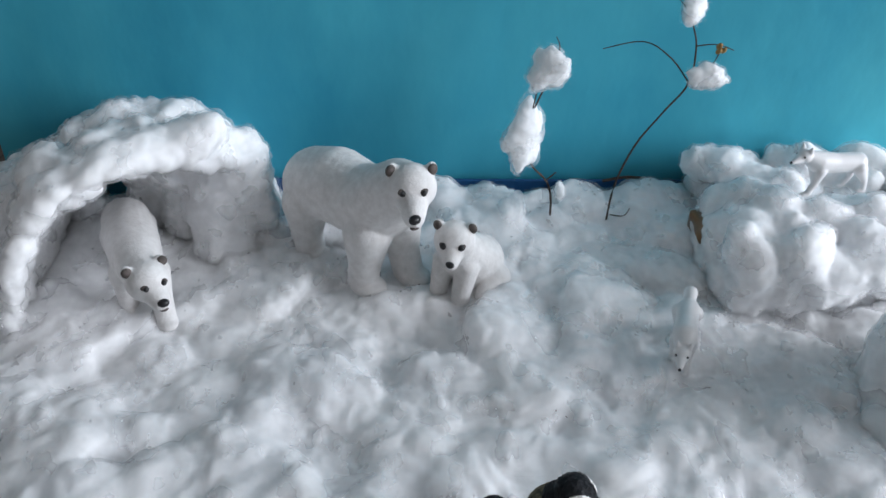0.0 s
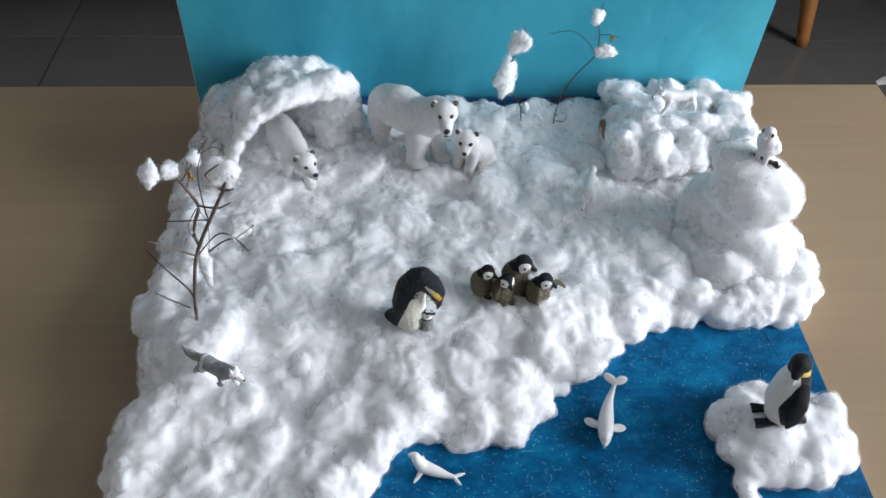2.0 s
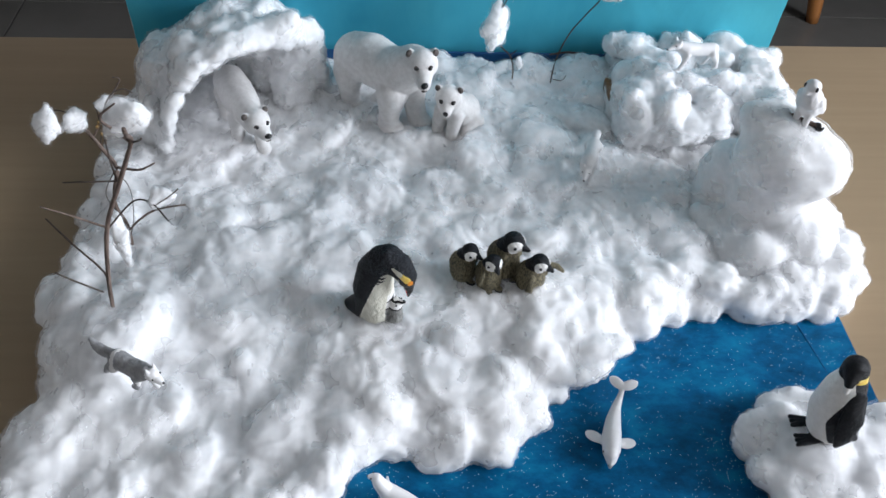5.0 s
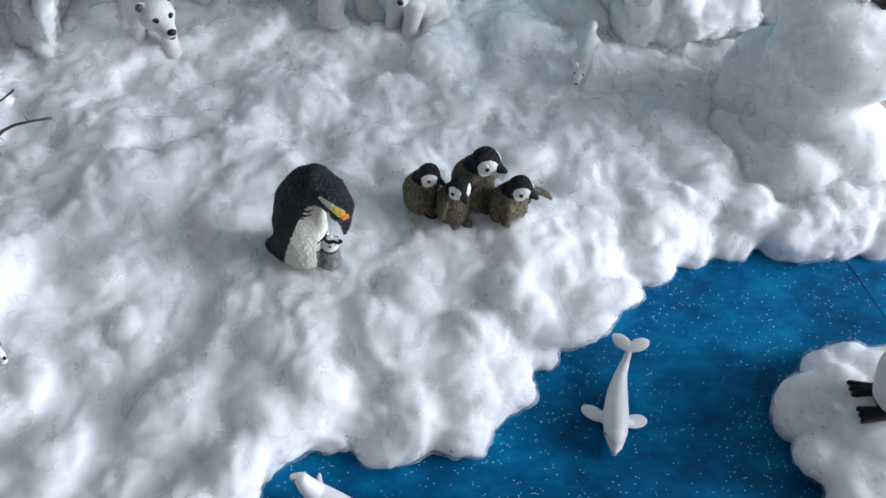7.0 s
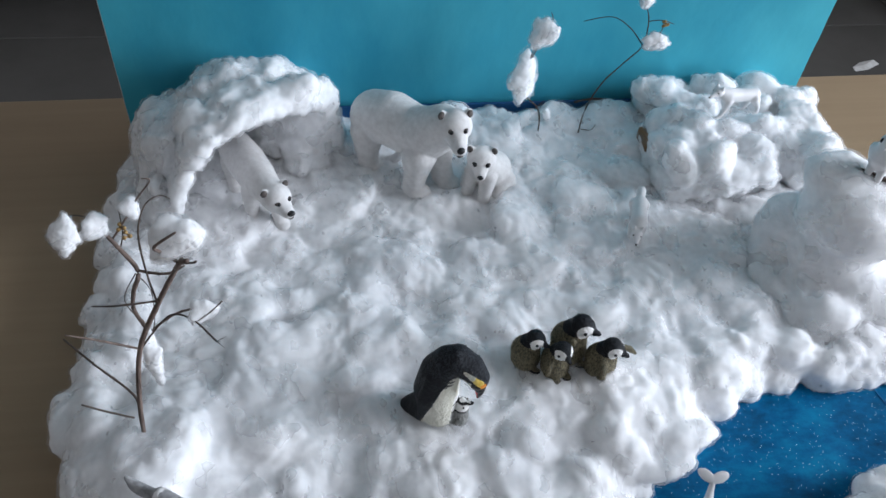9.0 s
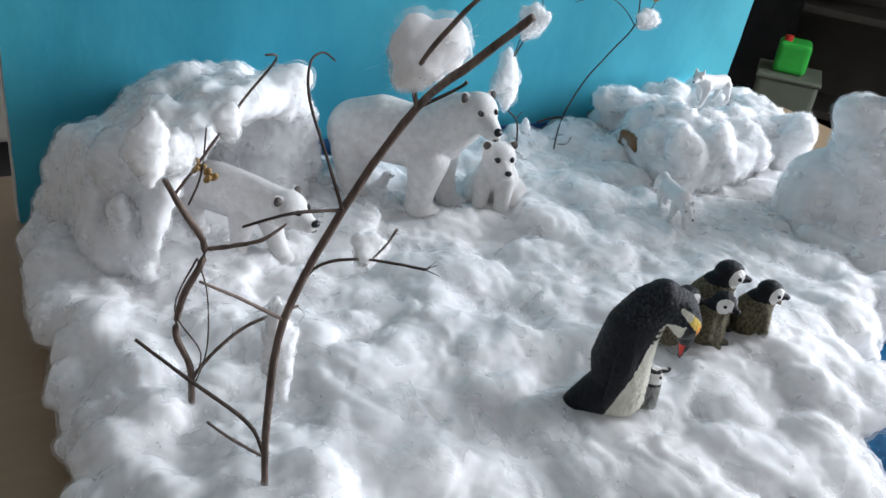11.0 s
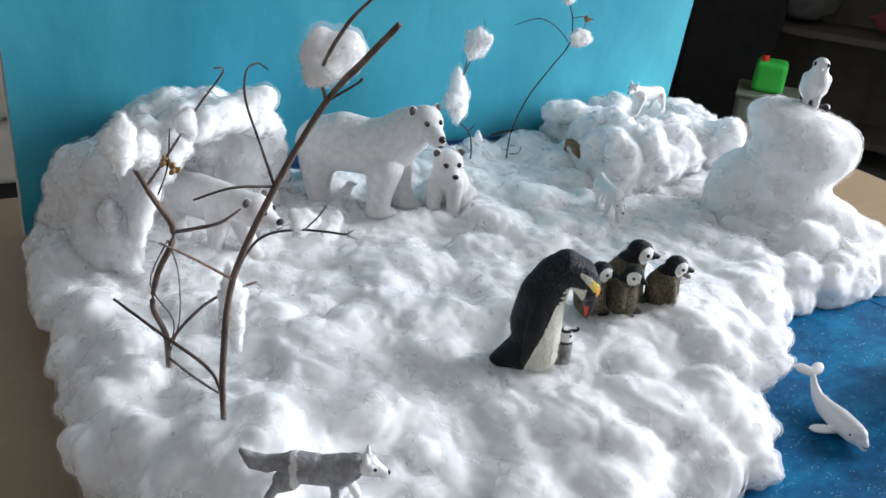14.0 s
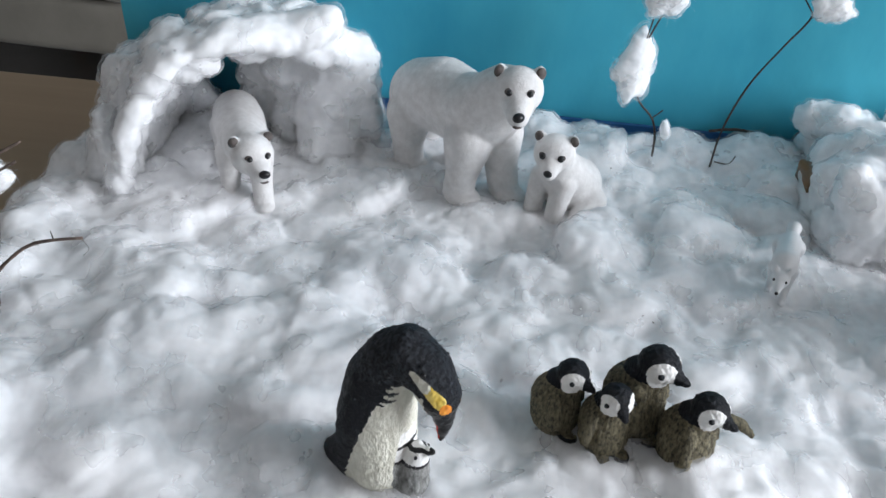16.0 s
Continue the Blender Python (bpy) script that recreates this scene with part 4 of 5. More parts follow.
def husky_mesh():
    c = Clay()
    c.limb((-0.014, 0, 0.0172, 0.0078), (0.000, 0, 0.0168, 0.0074), (0.010, 0, 0.0178, 0.0080), (0.017, 0, 0.0212, 0.0062))
    head = (0.0240, 0.0, 0.0222)
    at = ear_axes(head, 0)
    c.ball(head, (0.0056, 0.0056, 0.0054))
    c.limb((*at(0.002, 0, -0.001), 0.0044), (*at(0.0084, 0, -0.0032), 0.0025))
    c.limb((-0.019, 0, 0.0200, 0.0036), (-0.028, 0, 0.0172, 0.0044), (-0.036, 0, 0.0180, 0.0040), (-0.042, 0, 0.0230, 0.0014))
    for s in (-1, 1):
        c.limb((*at(-0.001, s * 0.0034, 0.003), 0.0021), (*at(-0.001, s * 0.0040, 0.0085), 0.0006))
        c.limb((-0.015, s * 0.0046, 0.0135, 0.0056), (-0.023, s * 0.005, 0.0075, 0.0027), (-0.027, s * 0.005, 0.0010, 0.0023))
    c.limb((0.009, -0.0046, 0.0140, 0.0042), (0.0085, -0.005, 0.0070, 0.0025), (0.0072, -0.005, 0.0020, 0.0022), (0.0030, -0.005, 0.0012, 0.0021))
    c.limb((0.011, 0.0046, 0.0140, 0.0042), (0.0150, 0.005, 0.0070, 0.0027), (0.0185, 0.005, 0.0010, 0.0023))

    def paint(p, n):
        x, y, z = p
        edge = 0.0012 * noise.noise(Vector((x, y, z)) * 500)
        if x > 0.0205 + edge or (x > 0.0105 and z < 0.0125 + edge) or (y > 0.002 and z < 0.010 and x > 0):
            return 0
        return 3 if abs(x + 0.0125 + 0.2 * (z - 0.015) - edge) < 0.0020 else 1

    ex = [(at(0.0106, 0, -0.0026), 0.0011, 2)] + [(at(0.0042, s * 0.0042, 0.0008), 0.0008, 2) for s in (-1, 1)]
    me = figure("husky", c, 0.0006, [TOYWHITE, GREYFUR, BLACK, BEAR], paint, ex, 2, 0.0003, 380)
    me.transform(Matrix.Diagonal((0.94, 0.94, 1.10, 1.0)))
    return me


thing("husky", pose(-0.2235, 0.1415, 0.0605, 0, 0, -32), "grey and white husky toy walking with its tail out", "toy dog", me=husky_mesh())
thing("arctic_wolf", pose(0.287, 0.512, 0.1035, 0, 0, 188), "small white arctic wolf toy on the cotton ridge", "toy wolf", me=dog_mesh("arctic_wolf", [TOYWHITE, EARIN, BLACK], 0.001, 0, 0.90, False, 20))
thing("arctic_fox", pose(0.1686, 0.4107, 0.0455, 0, 0, -109), "small white arctic fox toy with lowered head", "toy fox", me=dog_mesh("arctic_fox", [TOYWHITE, GREYFUR, BLACK], 0.012, 2, 0.92, False, 0))


def owl_mesh():
    c = Clay()
    c.limb((-0.012, 0, 0.010, 0.0045), (-0.004, 0, 0.018, 0.0105), (0.002, 0, 0.026, 0.0105), (0.006, 0, 0.034, 0.0068), (0.007, 0, 0.040, 0.0066))
    c.limb((0.010, 0, 0.039, 0.0035), (0.0155, 0, 0.037, 0.001))
    for s in (-1, 1):
        c.limb((0.001, s * 0.009, 0.027, 0.0048), (-0.008, s * 0.0095, 0.016, 0.0036), (-0.018, s * 0.006, 0.007, 0.0018), flat=0.6)
        c.limb((0.002, s * 0.004, 0.014, 0.0036), (0.004, s * 0.0045, 0.002, 0.0022))
    ex = [((0.0105, s * 0.0050, 0.0412), (0.0014, 0.0012, 0.0022), 1) for s in (-1, 1)]
    me = figure("white_bird", c, 0.0009, [TOYWHITE, BLACK], lambda p, n: 0, ex, 2, 0.0003, 300)
    me.transform(Matrix.Scale(1.08, 4))
    return me


thing("white_bird", pose(0.331, 0.347, 0.1555, 0, 0, 222), "white bird toy perched on a dark twig on the mound", "toy bird", me=owl_mesh())
perch = thing("perch_twig", pose(0.330, 0.350, 0.1605), "short black twig with a highlighted black knob lying on the mound", "twig")
part("stick", tube_mesh("stick", TWIG, [(-0.016, 0.008, 0.0, 0.0012), (-0.006, 0.002, 0.0005, 0.0022), (0.004, -0.004, -0.001, 0.0026), (0.013, -0.009, -0.003, 0.0032)], 9, 0.5), perch)
knob = Clay()
knob.ball((0.0150, -0.0100, -0.0025), 0.0042)
knob.ball((0.0125, -0.0085, -0.0025), 0.0034)
kv, kn, kf = knob.skin(0.0006, 2)
# the knob's highlight is coloured in: white on its upper outer faces
part("knob", from_lists("knob", ruffle(kv, kn, 0.0004, 400, 2.0).tolist(), kf, [BLACK, FACEWHITE], True, [1 if kv[q].mean(0)[2] > -0.0002 and kv[q].mean(0)[0] > 0.0145 else 0 for q in kf]), perch, "black knob with a highlight painted white")


def beluga_mesh():
    c = Clay()
    c.limb((0.0345, 0.002, 0.0085, 0.0050), (0.026, 0.001, 0.0100, 0.0084), (0.012, 0, 0.0095, 0.0092), (-0.004, 0, 0.0085, 0.0074), (-0.017, 0.001, 0.0100, 0.0048), (-0.026, 0.003, 0.0140, 0.0031), (-0.031, 0.004, 0.0185, 0.0024))
    c.ball((0.031, 0.001, 0.0130), (0.0066, 0.006, 0.005))
    c.limb((0.034, 0.002, 0.0060, 0.0034), (0.0385, 0.002, 0.0048, 0.0022))
    c.limb((0.035, 0.002, 0.0098, 0.0034), (0.0395, 0.002, 0.0086, 0.0021))
    for s in (-1, 1):
        # broad leaf-shaped flippers and raised flukes
        c.ball((0.012, s * 0.0150, 0.0036), (0.0055, 0.0098, 0.0018), (s * -8, 0, s * 24))
        c.limb((0.016, s * 0.007, 0.0055, 0.0034), (0.014, s * 0.012, 0.0040, 0.0026))
        c.ball((-0.0355, 0.004 + s * 0.0060, 0.0225), (0.0048, 0.0088, 0.0014), (s * 10, 30, s * 30))
    ex = [((0.0300, 0.001 + s * 0.0070, 0.0112), 0.0009, 1) for s in (-1, 1)] + [((0.0395, 0.002, 0.0068), (0.0014, 0.0022, 0.0008), 2)]
    me = figure("beluga_whale", c, 0.0007, [TOYWHITE, BLACK, EARIN], lambda p, n: 0, ex, 2)
    me.transform(Matrix.Diagonal((0.93, 0.86, 0.95, 1.0)))
    return me


thing("beluga_whale", pose(0.149, 0.126, 0.0110, 0, 0, -105), "small white beluga whale toy lying on the blue sea", "toy whale", me=beluga_mesh())


def seal_mesh(pup=False):
    c = Clay()
    c.limb((0.020, 0, 0.030, 0.0058), (0.017, 0, 0.022, 0.0072), (0.009, 0, 0.011, 0.0094), (-0.008, 0, 0.0075, 0.0075), (-0.024, 0, 0.0055, 0.0042), (-0.032, 0, 0.0055, 0.0026))
    c.limb((0.022, 0, 0.031, 0.0048), (0.0275, 0, 0.030, 0.0026))
    for s in (-1, 1):
        c.limb((0.010, s * 0.007, 0.008, 0.0036), (0.013, s * 0.014, 0.003, 0.0026), (0.015, s * 0.020, 0.002, 0.0014))
        c.limb((-0.032, 0, 0.0055, 0.0024), (-0.038, s * 0.005, 0.0055, 0.0026), (-0.044, s * 0.0085, 0.006, 0.0012))
    ex = [((0.0298, 0, 0.0306), 0.0011, 1)] + [((0.0248, s * 0.0038, 0.033), 0.001, 1) for s in (-1, 1)]
    me = figure("seal", c, 0.0008, [TOYWHITE, BLACK], lambda p, n: 0, ex, 2)
    me.transform(Matrix.Scale(0.62 if pup else 0.72, 4))
    return me


thing("seal", pose(-0.0265, 0.0680, 0.0115, 0, 0, 162), "white seal toy with raised head at the cotton shore", "toy seal", me=seal_mesh())
thing("seal", pose(-0.056, 0.532, 0.036, 0, 0, -20), "tiny white seal pup toy behind the large bear", "toy seal", me=seal_mesh(True))


# ---- twigs as trees ----
def twig_tree(name, label, trunk, branches, tufts, husks=(), mat=BARK):
    root = thing(name, pose(*trunk[0][:3]), label, "twig tree", "twig trees")
    base_p = Vector(trunk[0][:3])
    thin = 0.66
    rel = lambda ks: [(k[0] - base_p.x, k[1] - base_p.y, k[2] - base_p.z, k[3] * thin) for k in ks]
    part("trunk", tube_mesh("trunk", mat, rel(trunk), 9), root)
    for b in branches:
        part("branch", tube_mesh("branch", TWIG if b[0][3] < 0.0013 else mat, rel(b), 6), root)
    for k, (p, size) in enumerate(tufts):
        part("cotton_tuft", tuft("cotton_tuft", [1.12 * q for q in size], 50 + k + int(base_p.x * 1000) % 17, 2200), root, "white cotton tuft caught on a twig",
             pose(p[0] - base_p.x, p[1] - base_p.y, p[2] - base_p.z, 0, 30 * math.sin(k * 2.1), 40 * k))
    for p in husks:
        c = Clay()
        for a in range(3):
            c.ball((0.0022 * math.cos(a * 2.1), 0.0022 * math.sin(a * 2.1), 0), (0.0016, 0.0016, 0.003))
        v, n, f = c.skin(0.0005, 1)
        part("seed_husk", from_lists("seed_husk", v.tolist(), f, [SEED]), root, "dry brown seed husk", pose(p[0] - base_p.x, p[1] - base_p.y, p[2] - base_p.z, 40, 20, 0))
    return root


twig_tree("twig_tree", "tall grey brown twig tree with cotton tufts stuck in the snow",
          [(-0.254, 0.205, 0.055, 0.0022), (-0.253, 0.208, 0.075, 0.0025), (-0.251, 0.213, 0.103, 0.0026), (-0.243, 0.219, 0.148, 0.0027), (-0.222, 0.215, 0.198, 0.0026), (-0.202, 0.201, 0.244, 0.0024), (-0.195, 0.178, 0.268, 0.0024), (-0.188, 0.158, 0.289, 0.0019)],
          [[(-0.202, 0.201, 0.244, 0.0016), (-0.208, 0.192, 0.262, 0.0015), (-0.205, 0.170, 0.288, 0.0013), (-0.192, 0.165, 0.302, 0.0009)],
           [(-0.202, 0.201, 0.244, 0.0012), (-0.192, 0.190, 0.255, 0.0009), (-0.190, 0.188, 0.258, 0.0012)],
           [(-0.223, 0.213, 0.199, 0.0012), (-0.227, 0.221, 0.217, 0.0010), (-0.230, 0.235, 0.236, 0.0009), (-0.226, 0.247, 0.247, 0.0008), (-0.218, 0.254, 0.249, 0.0007), (-0.212, 0.255, 0.245, 0.0006)],
           [(-0.222, 0.215, 0.198, 0.0011), (-0.245, 0.208, 0.203, 0.0010), (-0.262, 0.215, 0.196, 0.0008)],
           [(-0.243, 0.219, 0.148, 0.0013), (-0.262, 0.213, 0.165, 0.0012), (-0.280, 0.207, 0.180, 0.0008)],
           [(-0.243, 0.222, 0.145, 0.0011), (-0.225, 0.235, 0.160, 0.0011), (-0.208, 0.225, 0.168, 0.0010), (-0.190, 0.200, 0.174, 0.0009)],
           [(-0.205, 0.222, 0.168, 0.0009), (-0.196, 0.226, 0.172, 0.0008), (-0.188, 0.232, 0.176, 0.0010)],
           [(-0.190, 0.200, 0.174, 0.0004), (-0.185, 0.196, 0.172, 0.0002)], [(-0.190, 0.200, 0.174, 0.0004), (-0.187, 0.196, 0.178, 0.0002)], [(-0.190, 0.200, 0.174, 0.0004), (-0.184, 0.202, 0.176, 0.0002)],
           [(-0.298, 0.242, 0.135, 0.0010), (-0.280, 0.232, 0.118, 0.0013), (-0.257, 0.221, 0.096, 0.0014), (-0.253, 0.210, 0.085, 0.0014)],
           [(-0.281, 0.195, 0.124, 0.0009), (-0.270, 0.200, 0.108, 0.0011), (-0.256, 0.206, 0.090, 0.0010)]],
          [((-0.201, 0.199, 0.266), (0.013, 0.011, 0.011)), ((-0.202, 0.232, 0.168), (0.010, 0.008, 0.006))])
twig_tree("twig_tree", "bent dark twig tree with cotton tufts and dry seed husks",
          [(-0.262, 0.300, 0.045, 0.0026), (-0.262, 0.302, 0.070, 0.0027), (-0.268, 0.305, 0.090, 0.0025), (-0.264, 0.304, 0.112, 0.0026), (-0.255, 0.297, 0.141, 0.0027), (-0.266, 0.300, 0.165, 0.0024), (-0.277, 0.300, 0.190, 0.0017)],
          [[(-0.255, 0.297, 0.141, 0.0016), (-0.243, 0.290, 0.145, 0.0016), (-0.231, 0.285, 0.149, 0.0015), (-0.219, 0.285, 0.156, 0.0008)],
           [(-0.268, 0.302, 0.168, 0.0013), (-0.255, 0.296, 0.190, 0.0011), (-0.240, 0.288, 0.218, 0.0010), (-0.228, 0.281, 0.238, 0.0009), (-0.233, 0.281, 0.240, 0.0007)],
           [(-0.262, 0.298, 0.165, 0.0008), (-0.257, 0.294, 0.182, 0.0007), (-0.255, 0.292, 0.205, 0.0005)],
           [(-0.258, 0.300, 0.135, 0.0007), (-0.270, 0.297, 0.110, 0.0006), (-0.259, 0.292, 0.085, 0.0006), (-0.262, 0.300, 0.060, 0.0006)],
           [(-0.258, 0.300, 0.135, 0.0007), (-0.252, 0.305, 0.110, 0.0006), (-0.254, 0.300, 0.080, 0.0006), (-0.262, 0.300, 0.056, 0.0006)],
           [(-0.262, 0.300, 0.064, 0.0016), (-0.249, 0.300, 0.079, 0.0015), (-0.232, 0.299, 0.092, 0.0014), (-0.206, 0.298, 0.099, 0.0011)],
           [(-0.222, 0.299, 0.096, 0.0006), (-0.222, 0.298, 0.101, 0.0004)], [(-0.207, 0.298, 0.099, 0.0003), (-0.203, 0.297, 0.094, 0.0002), (-0.206, 0.296, 0.090, 0.0002)],
           [(-0.277, 0.300, 0.190, 0.0008), (-0.284, 0.290, 0.203, 0.0006), (-0.288, 0.272, 0.210, 0.0004)]],
          [((-0.285, 0.266, 0.208), (0.008, 0.007, 0.011)), ((-0.272, 0.284, 0.197), (0.008, 0.007, 0.009)), ((-0.246, 0.290, 0.208), (0.006, 0.006, 0.009)), ((-0.240, 0.232, 0.128), (0.007, 0.006, 0.026))],
          [(-0.254, 0.291, 0.182), (-0.258, 0.296, 0.185)])
twig_tree("twig_tree", "small dark twig tree with cotton tufts before the backdrop",
          [(0.105, 0.560, 0.045, 0.0013), (0.104, 0.560, 0.068, 0.0013), (0.099, 0.560, 0.083, 0.0012), (0.086, 0.562, 0.098, 0.0011), (0.083, 0.560, 0.130, 0.0010), (0.092, 0.553, 0.165, 0.0009), (0.097, 0.546, 0.190, 0.0007), (0.094, 0.545, 0.200, 0.0005)],
          [[(0.083, 0.560, 0.128, 0.0009), (0.085, 0.556, 0.150, 0.0008), (0.088, 0.552, 0.175, 0.0006)],
           [(0.084, 0.561, 0.112, 0.0009), (0.070, 0.560, 0.117, 0.0009)],
           [(0.099, 0.560, 0.083, 0.0008), (0.106, 0.560, 0.090, 0.0007)]],
          [((0.092, 0.549, 0.176), (0.013, 0.010, 0.012)), ((0.080, 0.556, 0.122), (0.014, 0.011, 0.023)), ((0.110, 0.558, 0.075), (0.005, 0.004, 0.010))], mat=TWIG)
twig_tree("twig_tree", "slender dark forked twig tree with cotton tufts before the backdrop",
          [(0.148, 0.558, 0.045, 0.0012), (0.150, 0.557, 0.080, 0.0012), (0.157, 0.545, 0.120, 0.0011), (0.168, 0.528, 0.155, 0.0010), (0.177, 0.516, 0.181, 0.0010), (0.178, 0.518, 0.205, 0.0009), (0.174, 0.522, 0.222, 0.0007), (0.178, 0.524, 0.243, 0.0005)],
          [[(0.177, 0.516, 0.181, 0.0008), (0.165, 0.522, 0.195, 0.0007), (0.148, 0.530, 0.203, 0.0006), (0.123, 0.535, 0.196, 0.0005)],
           [(0.178, 0.518, 0.205, 0.0007), (0.190, 0.516, 0.207, 0.0006), (0.201, 0.514, 0.204, 0.0005)],
           [(0.177, 0.516, 0.181, 0.0007), (0.186, 0.514, 0.188, 0.0006), (0.192, 0.513, 0.203, 0.0005)],
           [(0.150, 0.557, 0.055, 0.0008), (0.160, 0.555, 0.055, 0.0007), (0.164, 0.555, 0.062, 0.0005)],
           [(0.174, 0.522, 0.222, 0.0005), (0.165, 0.520, 0.232, 0.0004), (0.156, 0.520, 0.240, 0.0003)]],
          [((0.186, 0.514, 0.186), (0.012, 0.008, 0.007)), ((0.174, 0.521, 0.226), (0.008, 0.007, 0.008))], [(0.192, 0.513, 0.205)], mat=TWIG)

thing("twig_stick", pose(0, 0, 0), "short dark twig lying at the foot of the backdrop", "twig", me=tube_mesh("twig_stick", TWIG, [(0.150, 0.594, 0.063, 0.0011), (0.170, 0.595, 0.066, 0.0012), (0.190, 0.594, 0.065, 0.0009)], 7))
rng = np.random.default_rng(21)
crumbs = Clay()
for x, y in ((-0.004, 0.500), (0.002, 0.478), (0.006, 0.512), (0.075, 0.520), (0.082, 0.35), (-0.215, 0.44)):
    z = snow_height(x, y)
    for k in range(2):
        crumbs.ball((x + rng.normal(0, 0.003), y + rng.normal(0, 0.003), z + 0.004), (0.0003, 0.0009, 0.0003), (0, 0, rng.uniform(0, 180)))
thing("bark_crumbs", pose(0, 0, 0), "tiny dark bark crumbs caught in the cotton", "bark crumbs", kind="stuff",
      me=from_lists("bark_crumbs", np.concatenate(crumbs.v).tolist(), [list(map(int, q)) for a in crumbs.f for q in a], [TWIG]))

# ---- sofa and what stands behind ----
def cushion_mesh(name, mat, sx, sy, sz, folds=0.0, seed=0.0):
    bm = bmesh.new()
    box(bm, -sx / 2, sx / 2, -sy / 2, sy / 2, -sz / 2, sz / 2)
    bmesh.ops.subdivide_edges(bm, edges=bm.edges[:], cuts=56 if folds > 0.02 else 22, use_grid_fill=True)
    for v in bm.verts:
        q = Vector((v.co.x / (sx / 2), v.co.y / (sy / 2), v.co.z / (sz / 2)))
        ln = (abs(q.x) ** 8 + abs(q.y) ** 8 + abs(q.z) ** 8) ** (1 / 8)
        q = q / max(ln, 1e-6) * max(abs(q.x), abs(q.y), abs(q.z))
        n = q.normalized()
        a = v.co.x * 9 + seed + v.co.z * 6 + 0.8 * noise.noise(Vector((v.co.x * 4, v.co.y * 5, v.co.z * 6 + seed)))
        w = folds * (0.8 * noise.noise(Vector((a, v.co.z * 4 + v.co.y * 3, seed))) + 0.55 * (0.35 - abs(noise.noise(Vector((a * 1.7, v.co.z * 5 + v.co.y * 4, seed + 5))))) * 2)
        w *= min(1.0, 6 * (1.02 - abs(q.x)))
        v.co = Vector((q.x * sx / 2, q.y * sy / 2, q.z * sz / 2)) + n * w
    return mesh_of(bm, name, [mat], True)


sofa = thing("sofa", pose(0, 0, 0), "beige grey fabric sofa on tapered wooden legs", "sofa")
part("seat_frame", cushion_mesh("seat_frame", SOFA, 3.0, 0.82, 0.16), sofa, m=pose(-0.14, 2.36, -0.415))
for cx in (-0.78, 0.52):
    part("seat_cushion", cushion_mesh("seat_cushion", SOFA, 1.32, 0.80, 0.26, 0.036, cx), sofa, "creased beige grey seat cushion", pose(cx, 2.33, -0.20))
part("backrest", cushion_mesh("backrest", SOFA, 2.9, 0.2, 0.6, 0.01, 3.0), sofa, m=pose(-0.14, 2.66, 0.05, -8))
part("armrest", cushion_mesh("armrest", SOFA, 0.14, 0.84, 0.62), sofa, m=pose(1.30, 2.36, -0.18, 0, 9, 0))
part("armrest", cushion_mesh("armrest", SOFA, 0.14, 0.84, 0.62), sofa, m=pose(-1.60, 2.36, -0.20, 0, -9, 0))
for lx, ly in ((1.175, 1.995), (-1.45, 1.995), (1.21, 2.66), (-1.45, 2.66)):
    part("leg", tube_mesh("leg", SOFALEG, [(lx + (0.03 if lx > 0 else -0.03), ly - 0.02, FLOOR, 0.018), (lx, ly, FLOOR + 0.23, 0.030)], 16, 0.0), sofa, "turned orange brown wooden leg")


def curtain_mesh(name, mat, x0, x1, y, z0, z1, waves, depth):
    n = int((x1 - x0) * 120)
    verts, faces = [], []
    for k in range(n + 1):
        u = k / n
        x = x0 + (x1 - x0) * u
        for z in (z0, (z0 + z1) / 2, z1):
            dy = depth * math.sin(u * waves * 2 * math.pi + 0.4 * math.sin(5 * u)) * (1.2 if z == z0 else 1)
            verts += [(x, y + dy, z), (x, y + dy + 0.004, z)]
    for k in range(n):
        for j in range(2):
            a = k * 6 + j * 2
            faces += [(a, a + 6, a + 8, a + 2), (a + 1, a + 3, a + 9, a + 7)]
    return from_lists(name, verts, faces, [mat])


thing("curtain", pose(0, 0, 0), "charcoal floor length curtain hanging in folds", "curtain", "curtains", me=curtain_mesh("curtain", DARKCURTAIN, 1.50, 1.86, 2.64, FLOOR + 0.015, 1.7, 6, 0.02))
thing("curtain", pose(0, 0, 0), "off white floor length curtain hanging in folds", "curtain", "curtains", me=curtain_mesh("curtain", PALECURTAIN, 1.86, 2.30, 2.62, FLOOR + 0.02, 1.7, 7, 0.02))
thing("paper_scrap", pose(1.40, 1.78, FLOOR + 0.001, 0, 0, 20), "small torn scrap of pale paper on the floor", "paper scrap",
      me=from_lists("paper_scrap", [(-0.045, -0.01, 0), (-0.01, -0.02, 0.003), (0.05, -0.008, 0), (0.045, 0.012, 0.004), (0.0, 0.02, 0.001), (-0.04, 0.008, 0.002), (0, 0, 0.006)],
                    [(0, 1, 6), (1, 2, 6), (2, 3, 6), (3, 4, 6), (4, 5, 6), (5, 0, 6)], [WHITE_EDGE], False))
cab = thing("black_cabinet", pose(2.30, 2.27, FLOOR, 0, 0, -42), "tall matt black cloth covered cabinet", "cabinet")
part("body", box_mesh("body", JETBLACK, -0.17, 0.17, -0.12, 0.12, 0.0, 1.35, bevel=0.02), cab)
crate = thing("storage_crate", pose(1.895, 1.69, FLOOR, 0, 0, -50), "milky pale plastic storage crate on the floor", "crate")
part("body", box_mesh("body", CRATE, -0.09, 0.09, -0.09, 0.09, 0.0, 0.377, bevel=0.015), crate)
part("rim", box_mesh("rim", CRATE, -0.095, 0.095, -0.095, 0.095, 0.372, 0.387, bevel=0.006), crate)
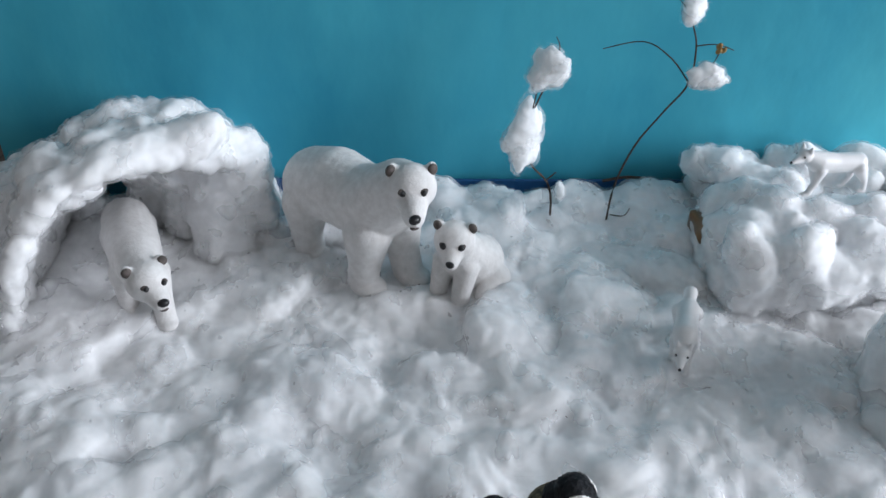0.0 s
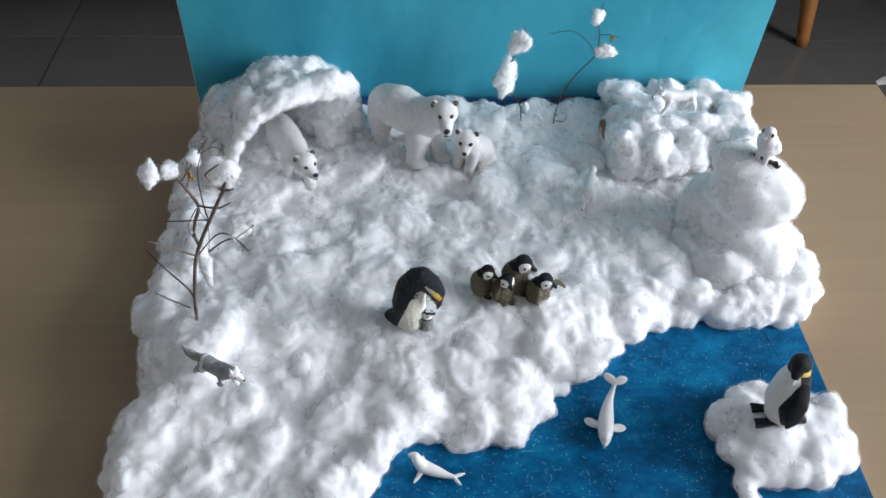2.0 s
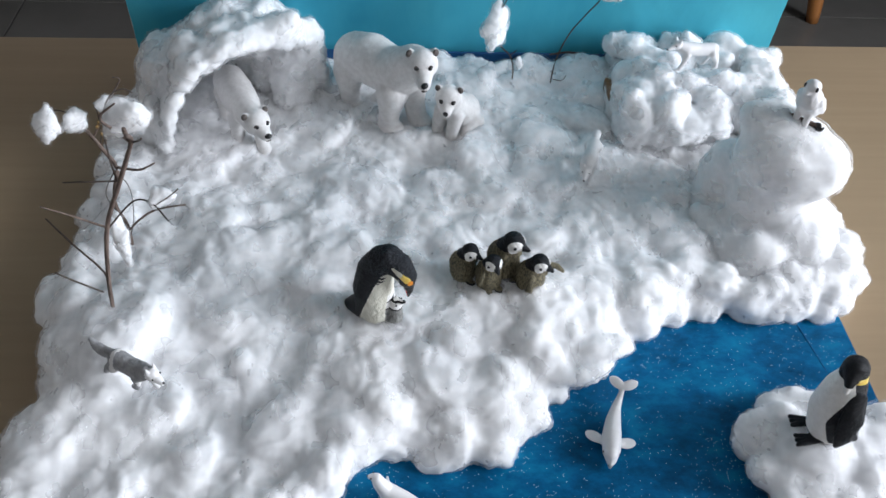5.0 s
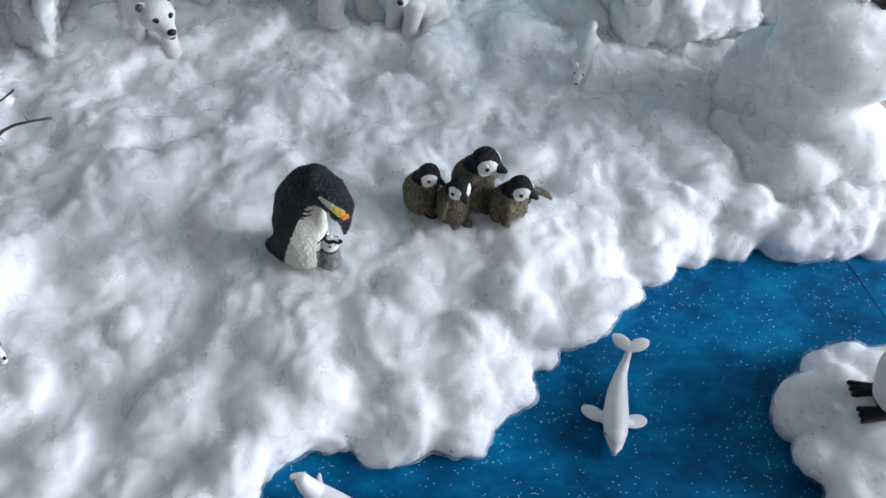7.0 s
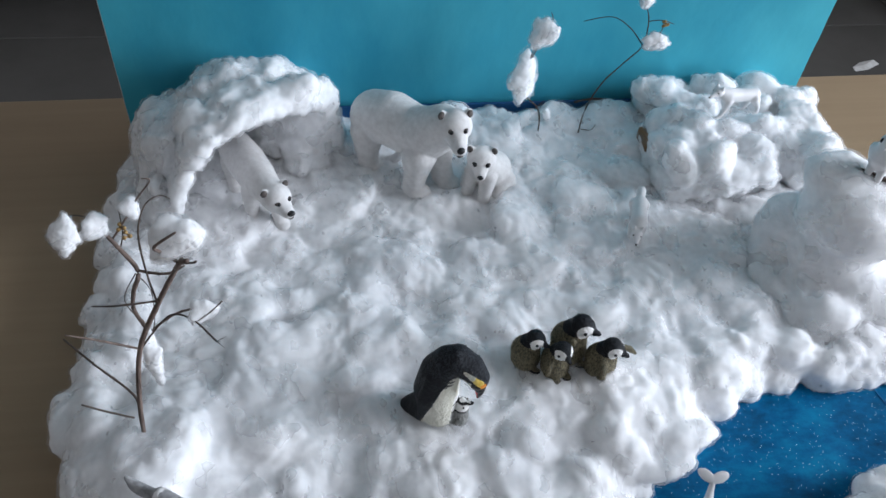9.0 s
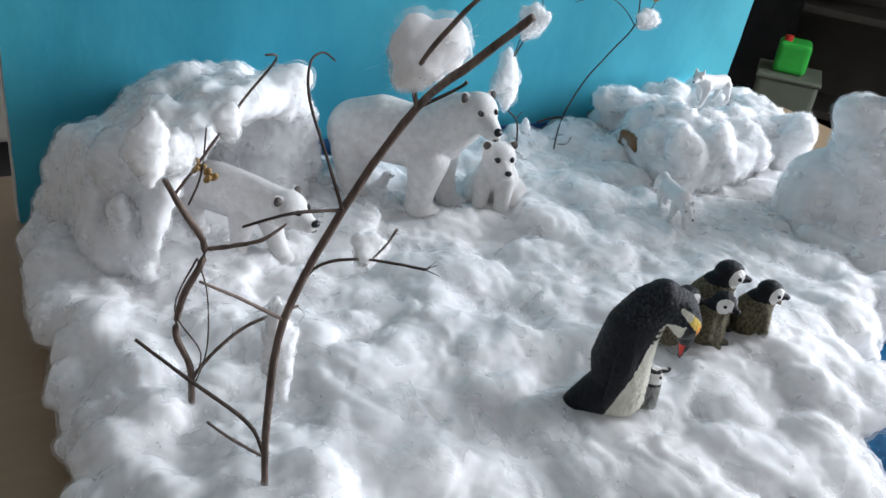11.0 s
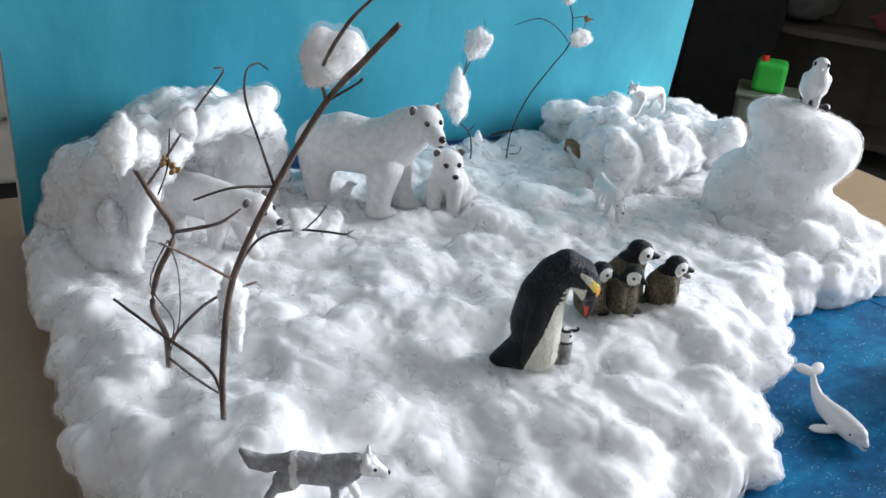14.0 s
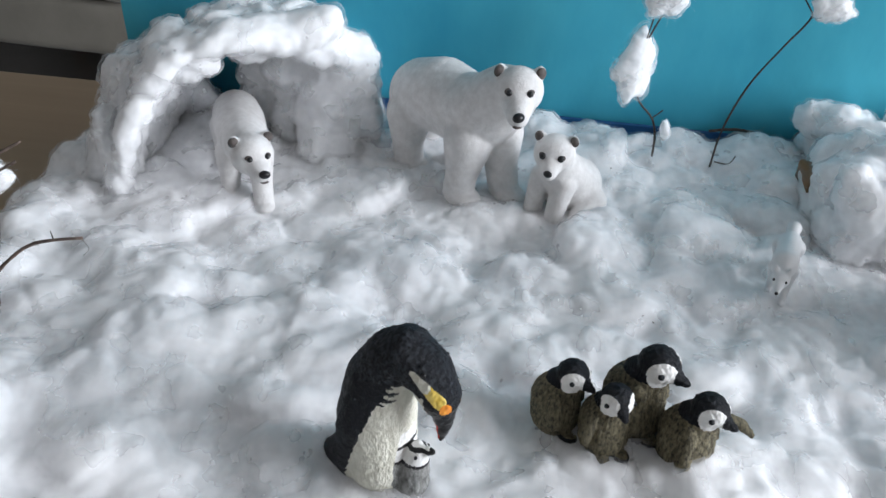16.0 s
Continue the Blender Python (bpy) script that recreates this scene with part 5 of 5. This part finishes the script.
tub = thing("green_tub", pose(1.885, 1.69, FLOOR + 0.387, 0, 0, -50), "bright green plastic tub with a red cap", "tub")
part("body", box_mesh("body", GREEN, -0.048, 0.048, -0.048, 0.048, 0.0, 0.095, bevel=0.015), tub)
part("cap", tube_mesh("cap", RED, [(-0.025, -0.02, 0.093, 0.012), (-0.025, -0.02, 0.110, 0.012)], 16, 0.0), tub, "red cap")
shelf = thing("shelf_unit", pose(2.62, 2.05, FLOOR, 0, 0, -58), "dark wooden shelf unit heaped with cloth", "shelf unit")
part("back_panel", box_mesh("back_panel", DIM, -0.75, 0.75, 0.16, 0.18, 0.0, 1.5), shelf)
for z in (0.08, 0.45, 0.85, 1.25):
    part("shelf", box_mesh("shelf", DIM, -0.75, 0.75, -0.12, 0.16, z, z + 0.025), shelf)
for x in (-0.74, 0.74):
    part("side_panel", box_mesh("side_panel", DIM, x - 0.012, x + 0.012, -0.12, 0.16, 0.0, 1.5), shelf)


def heap_mesh(name, mat, seed, size):
    rng = np.random.default_rng(seed)
    c = Clay()
    for k in range(14):
        c.ball(rng.normal(0, 0.4, 3) * np.array(size) + np.array((0, 0, size[2])), np.array(size) * rng.uniform(0.4, 0.7))
    v, n, f = c.skin(0.018, 4)
    v = ruffle(v, n, 0.02, 12, seed)
    v[:, 2] = np.maximum(v[:, 2], 0.0)
    return from_lists(name, v.tolist(), f, [mat])


for k, (x, z, mat, size, words) in enumerate(((-0.45, 0.475, MUTERED, (0.14, 0.06, 0.09), "faded red"), (-0.1, 0.475, MUTEGREY, (0.13, 0.06, 0.11), "faded grey"), (0.25, 0.475, MUTERED, (0.1, 0.06, 0.07), "faded red"),
                                              (-0.3, 0.875, MUTEGREY, (0.16, 0.06, 0.1), "faded grey"), (0.2, 0.875, MUTEGREY, (0.13, 0.06, 0.12), "faded grey"))):
    m = shelf.matrix_basis @ pose(x, 0.0, z)
    thing("crumpled_cloth", m, words + " crumpled cloth bundle on the dark shelf", "cloth", "bundles on the shelf", me=heap_mesh("crumpled_cloth", mat, 70 + k, size))
m = shelf.matrix_basis @ pose(0.48, -0.02, 0.475)
thing("glass_jar", m, "teal glass jar on the dark shelf", "jar", me=tube_mesh("glass_jar", TEALGLASS, [(0, 0, 0, 0.05), (0, 0, 0.10, 0.052), (0, 0, 0.13, 0.03), (0, 0, 0.15, 0.03)], 20, 0.0))
